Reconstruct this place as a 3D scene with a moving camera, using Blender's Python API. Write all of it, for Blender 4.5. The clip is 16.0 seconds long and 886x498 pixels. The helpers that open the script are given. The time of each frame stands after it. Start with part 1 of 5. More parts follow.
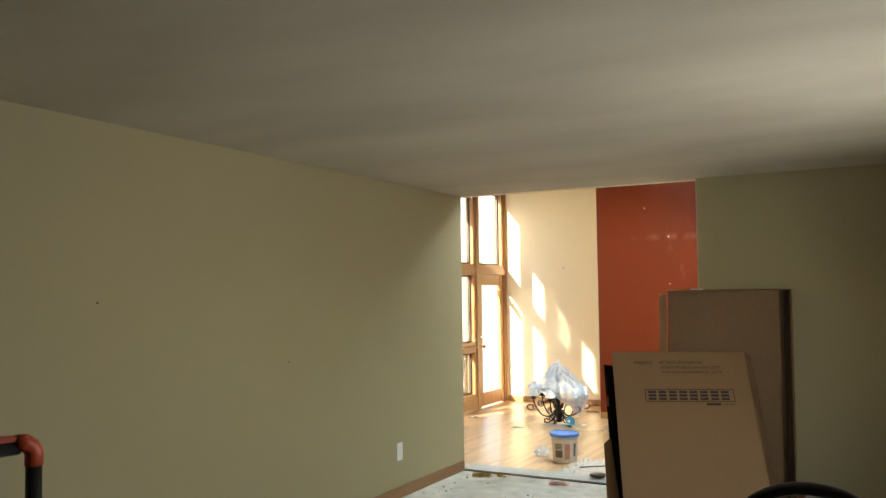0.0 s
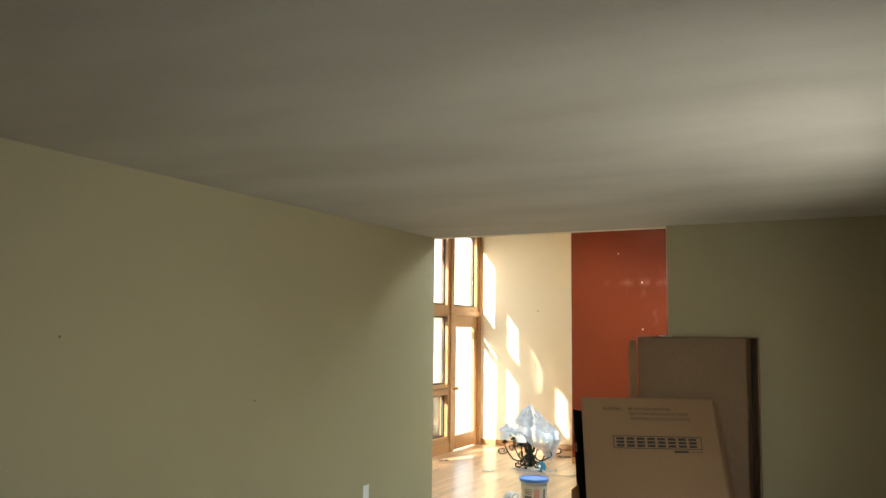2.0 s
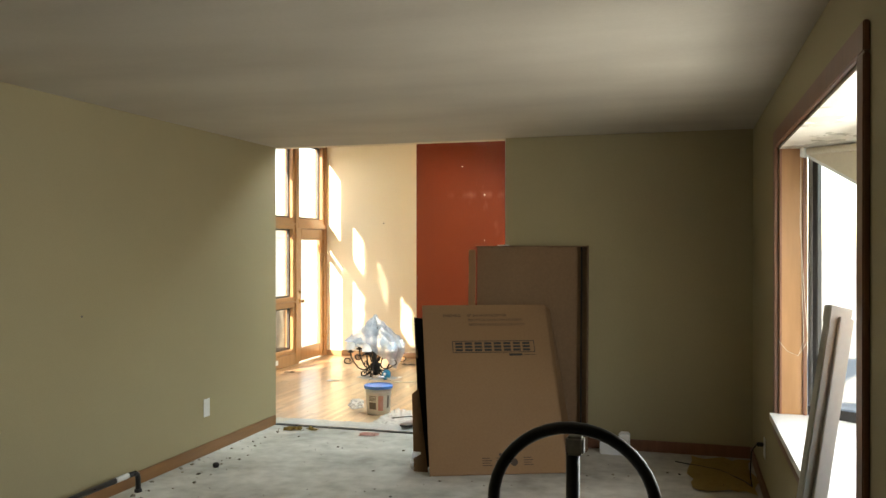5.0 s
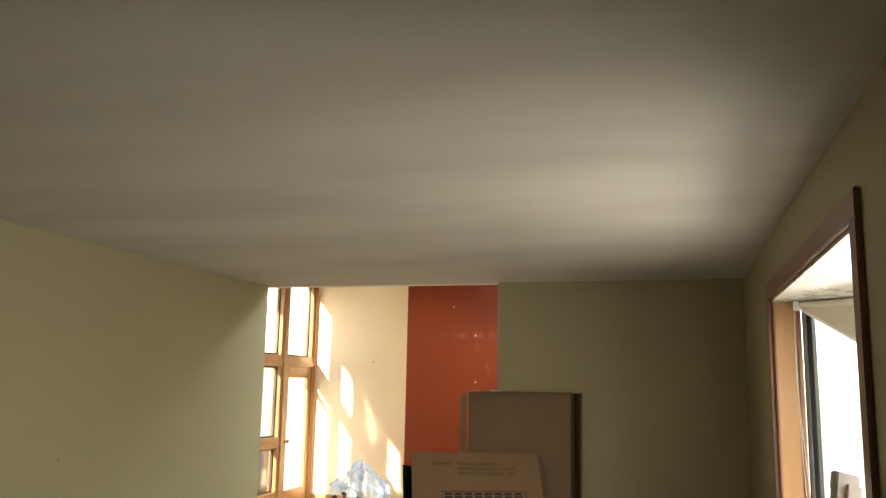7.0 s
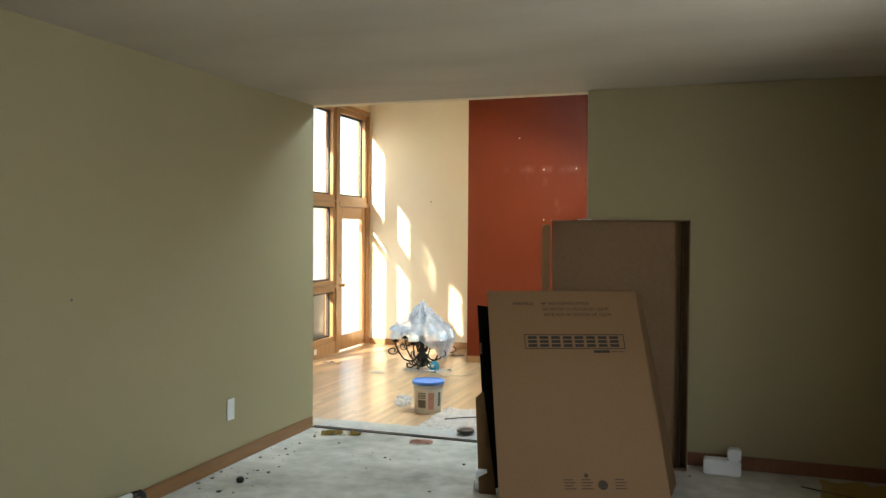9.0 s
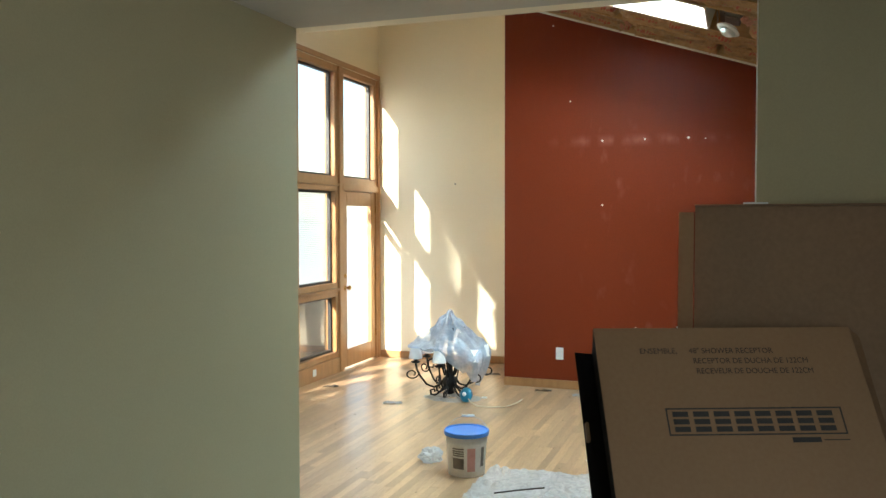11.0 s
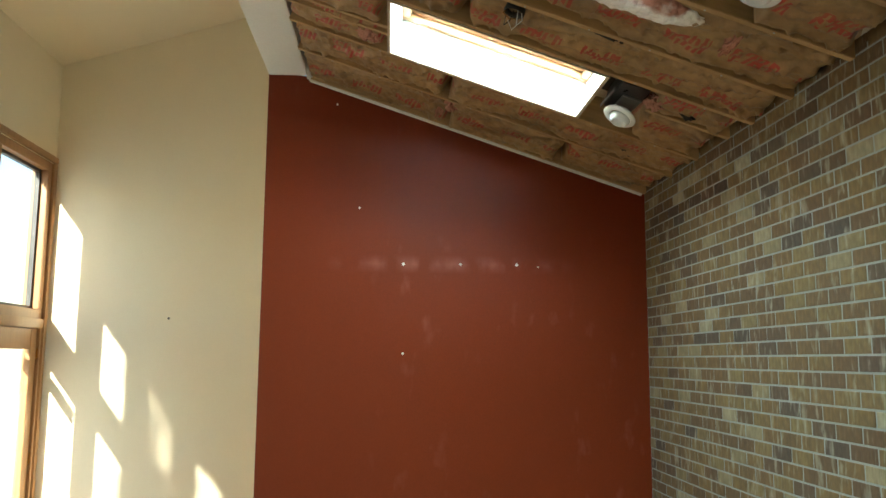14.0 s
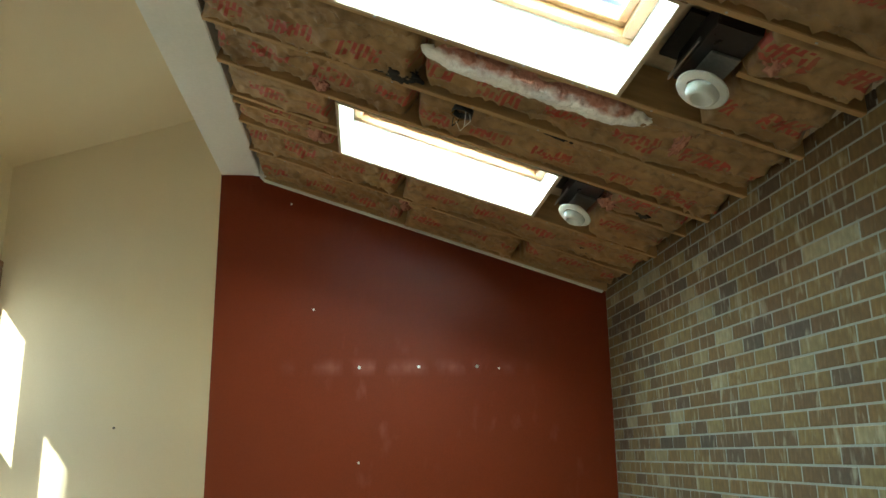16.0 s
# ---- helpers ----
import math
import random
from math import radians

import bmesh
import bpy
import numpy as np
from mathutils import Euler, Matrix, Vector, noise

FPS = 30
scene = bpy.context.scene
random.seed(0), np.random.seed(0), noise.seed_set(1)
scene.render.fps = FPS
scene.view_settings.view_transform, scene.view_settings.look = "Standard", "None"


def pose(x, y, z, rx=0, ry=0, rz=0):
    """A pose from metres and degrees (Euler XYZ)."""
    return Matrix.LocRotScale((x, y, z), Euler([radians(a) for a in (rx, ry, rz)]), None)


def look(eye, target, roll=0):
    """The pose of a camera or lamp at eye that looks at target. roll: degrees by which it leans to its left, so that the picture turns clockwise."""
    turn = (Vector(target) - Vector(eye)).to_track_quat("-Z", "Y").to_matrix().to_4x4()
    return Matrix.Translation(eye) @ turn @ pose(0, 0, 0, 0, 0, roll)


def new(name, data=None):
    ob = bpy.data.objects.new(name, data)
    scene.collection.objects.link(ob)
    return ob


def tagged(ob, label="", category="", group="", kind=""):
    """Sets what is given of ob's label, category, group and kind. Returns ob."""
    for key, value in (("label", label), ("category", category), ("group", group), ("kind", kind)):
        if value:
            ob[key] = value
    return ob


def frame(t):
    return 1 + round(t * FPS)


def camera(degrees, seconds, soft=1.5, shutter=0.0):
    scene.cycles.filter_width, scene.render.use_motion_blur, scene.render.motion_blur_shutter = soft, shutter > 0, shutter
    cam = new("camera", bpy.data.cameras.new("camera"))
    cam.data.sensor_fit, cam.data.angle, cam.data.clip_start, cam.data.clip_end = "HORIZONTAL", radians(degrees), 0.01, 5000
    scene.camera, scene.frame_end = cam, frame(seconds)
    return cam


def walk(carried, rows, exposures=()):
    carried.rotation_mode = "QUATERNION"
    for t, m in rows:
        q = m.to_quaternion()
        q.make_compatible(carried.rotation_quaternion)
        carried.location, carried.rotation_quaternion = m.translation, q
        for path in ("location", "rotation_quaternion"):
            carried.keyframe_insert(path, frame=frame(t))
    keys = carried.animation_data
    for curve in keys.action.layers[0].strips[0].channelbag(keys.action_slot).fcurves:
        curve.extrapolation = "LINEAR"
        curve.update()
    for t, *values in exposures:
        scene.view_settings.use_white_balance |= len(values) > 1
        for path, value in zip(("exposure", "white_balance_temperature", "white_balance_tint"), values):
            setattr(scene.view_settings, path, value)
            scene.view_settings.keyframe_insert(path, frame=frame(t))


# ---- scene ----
cam = camera(56.9, 16.0)
PATH = [
    (0, (0.529, -0.128, 1.582), (-0.421, 1.628, 1.687), -0.7),
    (0.5, (0.539, -0.14, 1.587), (-0.439, 1.599, 1.723), -0.3),
    (1, (0.545, -0.143, 1.576), (-0.434, 1.594, 1.73), 0.2),
    (1.5, (0.556, -0.149, 1.588), (-0.422, 1.588, 1.759), 0.4),
    (2, (0.58, -0.117, 1.589), (-0.321, 1.657, 1.792), 0.6),
    (2.5, (0.616, -0.07, 1.596), (-0.103, 1.784, 1.804), 0.2),
    (3, (0.622, -0.129, 1.552), (-0.014, 1.761, 1.708), 0.1),
    (3.2, (0.619, -0.116, 1.528), (0.004, 1.785, 1.618), 0.2),
    (5.3, (0.623, -0.084, 1.587), (0.068, 1.838, 1.582), -0.2),
    (5.5, (0.612, -0.082, 1.602), (0.064, 1.838, 1.71), 0.1),
    (6, (0.61, -0.077, 1.635), (0.065, 1.83, 1.894), 0.4),
    (6.5, (0.604, -0.082, 1.629), (0.067, 1.817, 1.951), 0.7),
    (7, (0.597, -0.071, 1.622), (0.062, 1.828, 1.948), 1.1),
    (7.5, (0.564, -0.036, 1.577), (0.037, 1.873, 1.859), 1.3),
    (8, (0.465, 0.099, 1.497), (-0.06, 2.028, 1.559), 1.7),
    (8.5, (0.353, 0.483, 1.503), (-0.177, 2.411, 1.479), 1.4),
    (9, (0.134, 0.881, 1.486), (-0.52, 2.771, 1.446), 0.4),
    (9.2, (0.003, 1.073, 1.488), (-0.687, 2.95, 1.439), 0.0),
    (11.3, (-0.959, 3.218, 1.522), (-1.619, 5.105, 1.441), -0.1),
    (11.5, (-1.065, 3.413, 1.523), (-1.701, 5.307, 1.431), -0.2),
    (12, (-1.442, 3.839, 1.507), (-2.021, 5.745, 1.327), -0.4),
    (12.5, (-1.717, 4.311, 1.52), (-2.164, 6.243, 1.257), -0.3),
    (13, (-1.917, 4.774, 1.588), (-2.159, 6.75, 1.388), -0.1),
    (13.5, (-2.129, 5.14, 1.607), (-2.14, 7.137, 1.708), 0.2),
    (14, (-2.188, 5.326, 1.616), (-2.06, 7.304, 1.885), 0.4),
    (14.5, (-2.123, 5.421, 1.642), (-1.959, 7.377, 2.026), 0.2),
    (15, (-2.097, 5.462, 1.671), (-1.913, 7.403, 2.117), -0.2),
    (15.5, (-2.096, 5.462, 1.706), (-1.912, 7.396, 2.18), -0.5),
    (16, (-2.07, 5.465, 1.71), (-1.877, 7.396, 2.197), -0.8),
]
walk(cam, [(t, look(eye, target, roll)) for t, eye, target, roll in PATH],
     [(0, 2.25, 7500, 10), (2.0, 2.25, 7200, 8), (3.2, 2.25, 7000, 6), (6.0, 2.2, 7800, 12), (7.2, 2.35, 7800, 12), (8.3, 2.05, 7100, 8), (9.2, 2.08, 6900, 7), (11.3, 1.85, 6000, 2), (12.5, 1.68, 5700, -1), (13.5, 1.7, 6100, -2), (14.1, 1.85, 6200, -4), (15.0, 1.65, 6200, -8), (16, 1.55, 6100, -11)])

# ---- world, sun and exposure ----
SUN_EL, SUN_AZ = 27.0, 202.0
world = bpy.data.worlds.new("sky")
scene.world = world
world.use_nodes = True
wn = world.node_tree.nodes
sky = wn.new("ShaderNodeTexSky")
sky.sky_type, sky.sun_disc = "NISHITA", False
sky.sun_elevation, sky.sun_rotation = radians(SUN_EL), radians(SUN_AZ)
world.node_tree.links.new(sky.outputs[0], wn["Background"].inputs[0])
wn["Background"].inputs[1].default_value = 0.14
sun = new("sun", bpy.data.lights.new("sun", "SUN"))
sun.data.energy, sun.data.angle, sun.data.color = 5.0, radians(1.0), (1.0, 0.93, 0.82)
sun.matrix_world = look((-5.9, -14.7, 8.0), (-5.9 + 0.375 * 2, -14.7 + 0.927 * 2, 8.0 - 2 * math.tan(radians(SUN_EL))))


def opening_light(name, x, y, z, rx, ry, rz, w, h, watts, color=(0.93, 0.97, 1.0)):
    """Sky light coming in through an opening."""
    ob = new(name, bpy.data.lights.new(name, "AREA"))
    ob.data.shape, ob.data.size, ob.data.size_y = "RECTANGLE", w, h
    ob.data.energy, ob.data.color = watts, color
    ob.matrix_world = pose(x, y, z, rx, ry, rz)
    return ob


opening_light("window_light_bay", 1.79, 3.56, 1.36, 0, 66, 14, 1.3, 1.4, 12.5, (0.84, 0.93, 1.0))
opening_light("window_light_living", -5.32, 10.3, 1.5, 0, -90, 0, 3.0, 4.5, 9)


# ---- materials ----
def surface(name, low, high, rough=0.6, scale=3.0, fine=60.0, bump=0.1, depth=0.002, metal=0.0, stretch=(1, 1, 1), spread=0.0, mix=0.5, coords="Object", detail=6.0, gloss=0.5):
    """Colour that wanders between low and high at a coarse and a fine scale, with a fine relief. spread: difference from piece to piece."""
    m = bpy.data.materials.new(name)
    m.use_nodes = True
    t = m.node_tree
    n, link = t.nodes, t.links.new
    b = n["Principled BSDF"]
    b.inputs["Roughness"].default_value, b.inputs["Metallic"].default_value = rough, metal
    b.inputs["Specular IOR Level"].default_value = gloss
    tc, mp = n.new("ShaderNodeTexCoord"), n.new("ShaderNodeMapping")
    mp.inputs["Scale"].default_value = stretch
    link(tc.outputs[coords], mp.inputs["Vector"])
    vec = mp.outputs[0]
    info = n.new("ShaderNodeObjectInfo")
    if spread:
        add = n.new("ShaderNodeVectorMath")
        add.operation = "ADD"
        link(vec, add.inputs[0])
        mul = n.new("ShaderNodeMath")
        mul.operation = "MULTIPLY"
        mul.inputs[1].default_value = 37.0
        link(info.outputs["Random"], mul.inputs[0])
        link(mul.outputs[0], add.inputs[1])
        vec = add.outputs[0]
    big, small = n.new("ShaderNodeTexNoise"), n.new("ShaderNodeTexNoise")
    for tex, s in ((big, scale), (small, fine)):
        tex.inputs["Scale"].default_value, tex.inputs["Detail"].default_value = s, detail
        link(vec, tex.inputs["Vector"])
    fac = n.new("ShaderNodeMix")
    fac.inputs[0].default_value = mix
    link(big.outputs[0], fac.inputs[2]), link(small.outputs[0], fac.inputs[3])
    ramp = n.new("ShaderNodeValToRGB")
    ramp.color_ramp.elements[0].position, ramp.color_ramp.elements[1].position = 0.32, 0.68
    ramp.color_ramp.elements[0].color, ramp.color_ramp.elements[1].color = (*low, 1), (*high, 1)
    link(fac.outputs[0], ramp.inputs[0])
    out = ramp.outputs[0]
    if spread:
        isl = n.new("ShaderNodeNewGeometry")
        two = n.new("ShaderNodeMath")
        two.operation = "ADD"
        link(info.outputs["Random"], two.inputs[0]), link(isl.outputs["Random Per Island"], two.inputs[1])
        frac = n.new("ShaderNodeMath")
        frac.operation = "FRACT"
        link(two.outputs[0], frac.inputs[0])
        rng = n.new("ShaderNodeMapRange")
        rng.inputs[3].default_value, rng.inputs[4].default_value = 1 - spread, 1 + spread
        link(frac.outputs[0], rng.inputs[0])
        hsv = n.new("ShaderNodeHueSaturation")
        link(rng.outputs[0], hsv.inputs["Value"]), link(out, hsv.inputs["Color"])
        out = hsv.outputs[0]
    link(out, b.inputs["Base Color"])
    rr = n.new("ShaderNodeMapRange")
    rr.inputs[3].default_value, rr.inputs[4].default_value = max(0.03, rough - 0.08), min(1, rough + 0.08)
    link(big.outputs[0], rr.inputs[0]), link(rr.outputs[0], b.inputs["Roughness"])
    if bump:
        bp = n.new("ShaderNodeBump")
        bp.inputs["Strength"].default_value, bp.inputs["Distance"].default_value = bump, depth
        link(small.outputs[0], bp.inputs["Height"]), link(bp.outputs[0], b.inputs["Normal"])
    return m


def clear(name, tint=(1, 1, 1), rough=0.02, alpha=0.12):
    """Thin glazing: mostly see-through, with a glossy coat."""
    m = bpy.data.materials.new(name)
    m.use_nodes = True
    n, link = m.node_tree.nodes, m.node_tree.links.new
    tr, gl, mx = n.new("ShaderNodeBsdfTransparent"), n.new("ShaderNodeBsdfGlossy"), n.new("ShaderNodeMixShader")
    tr.inputs[0].default_value, gl.inputs["Roughness"].default_value = (*tint, 1), rough
    mx.inputs[0].default_value = alpha
    link(tr.outputs[0], mx.inputs[1]), link(gl.outputs[0], mx.inputs[2]), link(mx.outputs[0], n["Material Output"].inputs[0])
    return m


def film(name, tint, part_clear, rough=0.35):
    """Thin translucent plastic sheet."""
    m = bpy.data.materials.new(name)
    m.use_nodes = True
    n, link = m.node_tree.nodes, m.node_tree.links.new
    tr, b, tl = n.new("ShaderNodeBsdfTransparent"), n["Principled BSDF"], n.new("ShaderNodeBsdfTranslucent")
    b.inputs["Base Color"].default_value, b.inputs["Roughness"].default_value = (*tint, 1), rough
    tl.inputs[0].default_value = (*tint, 1)
    m1, m2 = n.new("ShaderNodeMixShader"), n.new("ShaderNodeMixShader")
    m1.inputs[0].default_value = 0.45
    tex, rng = n.new("ShaderNodeTexNoise"), n.new("ShaderNodeMapRange")
    tex.inputs["Scale"].default_value = 14
    rng.inputs[3].default_value, rng.inputs[4].default_value = part_clear - 0.2, part_clear + 0.2
    link(tex.outputs[0], rng.inputs[0]), link(rng.outputs[0], m2.inputs[0])
    link(b.outputs[0], m1.inputs[1]), link(tl.outputs[0], m1.inputs[2])
    link(m1.outputs[0], m2.inputs[1]), link(tr.outputs[0], m2.inputs[2]), link(m2.outputs[0], n["Material Output"].inputs[0])
    return m


OLIVE = surface("olive_paint", (0.350, 0.295, 0.170), (0.395, 0.334, 0.194), 0.72, 0.8, 140, 0.12, 0.001)
CREAM = surface("cream_paint", (0.79, 0.68, 0.49), (0.84, 0.73, 0.54), 0.7, 0.9, 130, 0.12, 0.001)
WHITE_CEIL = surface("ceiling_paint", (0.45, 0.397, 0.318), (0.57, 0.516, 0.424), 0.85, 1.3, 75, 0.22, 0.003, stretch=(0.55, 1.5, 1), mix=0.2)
WHITE = surface("white_paint", (0.74, 0.72, 0.67), (0.82, 0.80, 0.76), 0.55, 2.0, 50, 0.1, 0.001)
RED = surface("red_paint", (0.150, 0.0215, 0.0055), (0.180, 0.027, 0.0068), 0.42, 0.7, 90, 0.1, 0.001, gloss=0.22)
def add_scuffs(m, color, height, amount):
    """Pale rubbed marks along a line where something hung, with a few faint smears below it."""
    n, link = m.node_tree.nodes, m.node_tree.links.new
    b = n["Principled BSDF"]
    base = b.inputs["Base Color"].links[0].from_socket
    tc, sep, mp = n.new("ShaderNodeTexCoord"), n.new("ShaderNodeSeparateXYZ"), n.new("ShaderNodeMapping")
    link(tc.outputs["Object"], sep.inputs[0]), link(tc.outputs["Object"], mp.inputs[0])
    mp.inputs["Scale"].default_value = (5, 5, 2.2)

    def op(kind, a, c):
        k = n.new("ShaderNodeMath")
        k.operation = kind
        for s, v in zip(k.inputs, (a, c)):
            if isinstance(v, (int, float)):
                s.default_value = v
            else:
                link(v, s)
        return k.outputs[0]

    def ranged(value, lo, hi, to0, to1):
        k = n.new("ShaderNodeMapRange")
        for s, v in zip(k.inputs[1:5], (lo, hi, to0, to1)):
            s.default_value = v
        link(value, k.inputs[0])
        return k.outputs[0]
    tex, wide = n.new("ShaderNodeTexNoise"), n.new("ShaderNodeTexNoise")
    tex.inputs["Scale"].default_value, tex.inputs["Detail"].default_value = 1.6, 9
    wide.inputs["Scale"].default_value, wide.inputs["Detail"].default_value = 0.9, 2
    link(mp.outputs[0], tex.inputs["Vector"]), link(tc.outputs["Object"], wide.inputs["Vector"])
    band = ranged(op("ABSOLUTE", op("SUBTRACT", sep.outputs[2], height), 0), 0.0, 0.07, 1.0, 0.0)
    ends = ranged(op("ABSOLUTE", op("SUBTRACT", sep.outputs[0], -1.75), 0), 0.55, 0.95, 1.0, 0.0)
    rub = op("MULTIPLY", op("MULTIPLY", band, ends), ranged(tex.outputs[0], 0.42, 0.66, 0.0, 1.0))
    smear = op("MULTIPLY", ranged(tex.outputs[0], 0.60, 0.74, 0.0, 0.55), ranged(wide.outputs[0], 0.48, 0.62, 0.0, 1.0))
    mx = n.new("ShaderNodeMix")
    mx.data_type = "RGBA"
    link(op("MULTIPLY", op("MAXIMUM", rub, smear), amount), mx.inputs[0]), link(base, mx.inputs[6])
    mx.inputs[7].default_value = (*color, 1)
    link(mx.outputs[2], b.inputs["Base Color"])


add_scuffs(RED, (0.40, 0.17, 0.13), 2.31, 0.36)
SUBFLOOR = surface("dusty_subfloor", (0.30, 0.28, 0.24), (0.72, 0.69, 0.64), 0.85, 1.5, 9, 0.3, 0.002, mix=0.35)
OAK = surface("oak_strip", (0.305, 0.176, 0.086), (0.50, 0.32, 0.175), 0.32, 2.2, 30, 0.05, 0.0006, stretch=(6, 0.5, 1), spread=0.21)
OAK_TRIM = surface("oak_trim", (0.30, 0.145, 0.055), (0.44, 0.23, 0.095), 0.35, 3, 26, 0.08, 0.0008, stretch=(1, 1, 0.12))
OAK_BASE = surface("oak_baseboard", (0.20, 0.095, 0.035), (0.31, 0.155, 0.062), 0.4, 3, 26, 0.08, 0.0008, stretch=(1, 0.12, 1))
CHERRY = surface("reddish_wood_casing", (0.16, 0.065, 0.035), (0.25, 0.105, 0.055), 0.4, 3, 26, 0.08, 0.0008, stretch=(1, 1, 0.12))
RAFTER_WOOD = surface("rafter_pine", (0.27, 0.155, 0.062), (0.52, 0.325, 0.15), 0.7, 2.5, 34, 0.2, 0.001, stretch=(0.12, 1, 1))
RAW_WOOD = surface("raw_plywood_edge", (0.36, 0.26, 0.16), (0.52, 0.40, 0.27), 0.7, 3, 40, 0.15, 0.001)
PINK_WOOL = surface("pink_glass_wool", (0.34, 0.13, 0.085), (0.52, 0.26, 0.19), 0.95, 9, 50, 0.9, 0.012)
# near-black, mostly painted as the shade inside gaps and open boxes
DARK = surface("black_and_shade", (0.012, 0.011, 0.010), (0.03, 0.026, 0.022), 0.9, 4, 40, 0.1, 0.001)
MORTAR = surface("grey_mortar", (0.22, 0.222, 0.196), (0.31, 0.312, 0.28), 0.9, 6, 90, 0.4, 0.003)
BRICK = surface("tan_brick", (0.48, 0.46, 0.43), (0.94, 0.92, 0.88), 0.85, 9, 40, 0.7, 0.004, stretch=(1, 1, 0.5))


def brick_tones(m):
    """Each brick its own tone from a kiln's range, some with pale limy patches."""
    n, link = m.node_tree.nodes, m.node_tree.links.new
    b = n["Principled BSDF"]
    shade = b.inputs["Base Color"].links[0].from_socket
    info, isl, add, frac = n.new("ShaderNodeObjectInfo"), n.new("ShaderNodeNewGeometry"), n.new("ShaderNodeMath"), n.new("ShaderNodeMath")
    add.operation, frac.operation = "ADD", "FRACT"
    link(info.outputs["Random"], add.inputs[0]), link(isl.outputs["Random Per Island"], add.inputs[1]), link(add.outputs[0], frac.inputs[0])
    ramp = n.new("ShaderNodeValToRGB")
    el = ramp.color_ramp.elements
    el[0].position, el[0].color = 0.0, (0.088, 0.062, 0.044, 1)
    el[1].position, el[1].color = 1.0, (0.38, 0.33, 0.215, 1)
    for p, c in ((0.15, (0.135, 0.075, 0.030)), (0.42, (0.185, 0.108, 0.036)), (0.72, (0.208, 0.130, 0.043)), (0.90, (0.235, 0.165, 0.066))):
        e = el.new(p)
        e.color = (*c, 1)
    link(frac.outputs[0], ramp.inputs[0])
    mul = n.new("ShaderNodeMix")
    mul.data_type, mul.blend_type = "RGBA", "MULTIPLY"
    mul.inputs[0].default_value = 1.0
    link(ramp.outputs[0], mul.inputs[6]), link(shade, mul.inputs[7])
    tc, lime, band = n.new("ShaderNodeTexCoord"), n.new("ShaderNodeTexNoise"), n.new("ShaderNodeMapRange")
    add3 = n.new("ShaderNodeVectorMath")
    link(tc.outputs["Object"], add3.inputs[0]), link(info.outputs["Location"], add3.inputs[1])
    upright = n.new("ShaderNodeMapping")
    upright.inputs["Scale"].default_value = (1.0, 1.0, 0.3)
    link(add3.outputs[0], upright.inputs["Vector"]), link(upright.outputs[0], lime.inputs["Vector"])
    lime.inputs["Scale"].default_value, lime.inputs["Detail"].default_value, lime.inputs["Distortion"].default_value = 22.0, 4.0, 0.3
    band.inputs[1].default_value, band.inputs[2].default_value, band.inputs[4].default_value = 0.56, 0.76, 0.6
    link(lime.outputs[0], band.inputs[0])
    mx = n.new("ShaderNodeMix")
    mx.data_type = "RGBA"
    mx.inputs[7].default_value = (0.40, 0.365, 0.265, 1)
    link(band.outputs[0], mx.inputs[0]), link(mul.outputs[2], mx.inputs[6]), link(mx.outputs[2], b.inputs["Base Color"])


brick_tones(BRICK)
CARD = surface("corrugated_cardboard", (0.245, 0.135, 0.062), (0.285, 0.163, 0.080), 0.8, 1.6, 60, 0.1, 0.001, stretch=(1, 1, 1))
# same brown cardboard, a little darker than CARD
CARD_DARK = surface("darker_cardboard", (0.20, 0.118, 0.062), (0.25, 0.15, 0.082), 0.85, 1.6, 60, 0.1, 0.001)
INK = surface("black_ink", (0.018, 0.015, 0.013), (0.035, 0.028, 0.022), 0.6, 30, 90, 0, 0)
INK_FAINT = surface("brown_ink", (0.045, 0.026, 0.015), (0.07, 0.042, 0.024), 0.7, 30, 90, 0, 0)
BLACK_IRON = surface("black_iron", (0.010, 0.009, 0.009), (0.03, 0.026, 0.024), 0.45, 12, 60, 0.2, 0.001, metal=0.4)
BLACK_PAINT = surface("black_enamel", (0.008, 0.008, 0.009), (0.02, 0.02, 0.021), 0.3, 10, 60, 0.05, 0.0005)
ORANGE = surface("red_plastic", (0.42, 0.05, 0.018), (0.52, 0.075, 0.03), 0.45, 10, 60, 0.05, 0.0005)
STEEL = surface("worn_steel", (0.33, 0.33, 0.33), (0.5, 0.5, 0.5), 0.35, 10, 60, 0.1, 0.0005, metal=0.9)
BRASS = surface("brass", (0.55, 0.36, 0.12), (0.7, 0.48, 0.18), 0.25, 10, 60, 0.05, 0.0005, metal=1.0)
PLASTIC_WHITE = surface("white_plastic", (0.72, 0.72, 0.70), (0.82, 0.82, 0.80), 0.35, 6, 60, 0.03, 0.0005)
BUCKET_SKIN = surface("cloudy_bucket_plastic", (0.62, 0.59, 0.54), (0.78, 0.75, 0.70), 0.4, 5, 50, 0.1, 0.001)
BLUE = surface("blue_lid", (0.05, 0.17, 0.52), (0.08, 0.24, 0.62), 0.35, 6, 60, 0.05, 0.0005)
TEAL = surface("teal_plastic", (0.01, 0.16, 0.28), (0.02, 0.24, 0.40), 0.3, 6, 60, 0.05, 0.0005)
TAPE_BLUE = surface("blue_masking_tape", (0.06, 0.38, 0.78), (0.15, 0.52, 0.88), 0.6, 20, 60, 0.1, 0.0005)
LABEL_PINK = surface("faded_red_label", (0.52, 0.24, 0.20), (0.62, 0.33, 0.28), 0.6, 20, 60, 0, 0)
LABEL_DARK = surface("dark_label_print", (0.12, 0.10, 0.085), (0.2, 0.17, 0.14), 0.6, 20, 60, 0, 0)
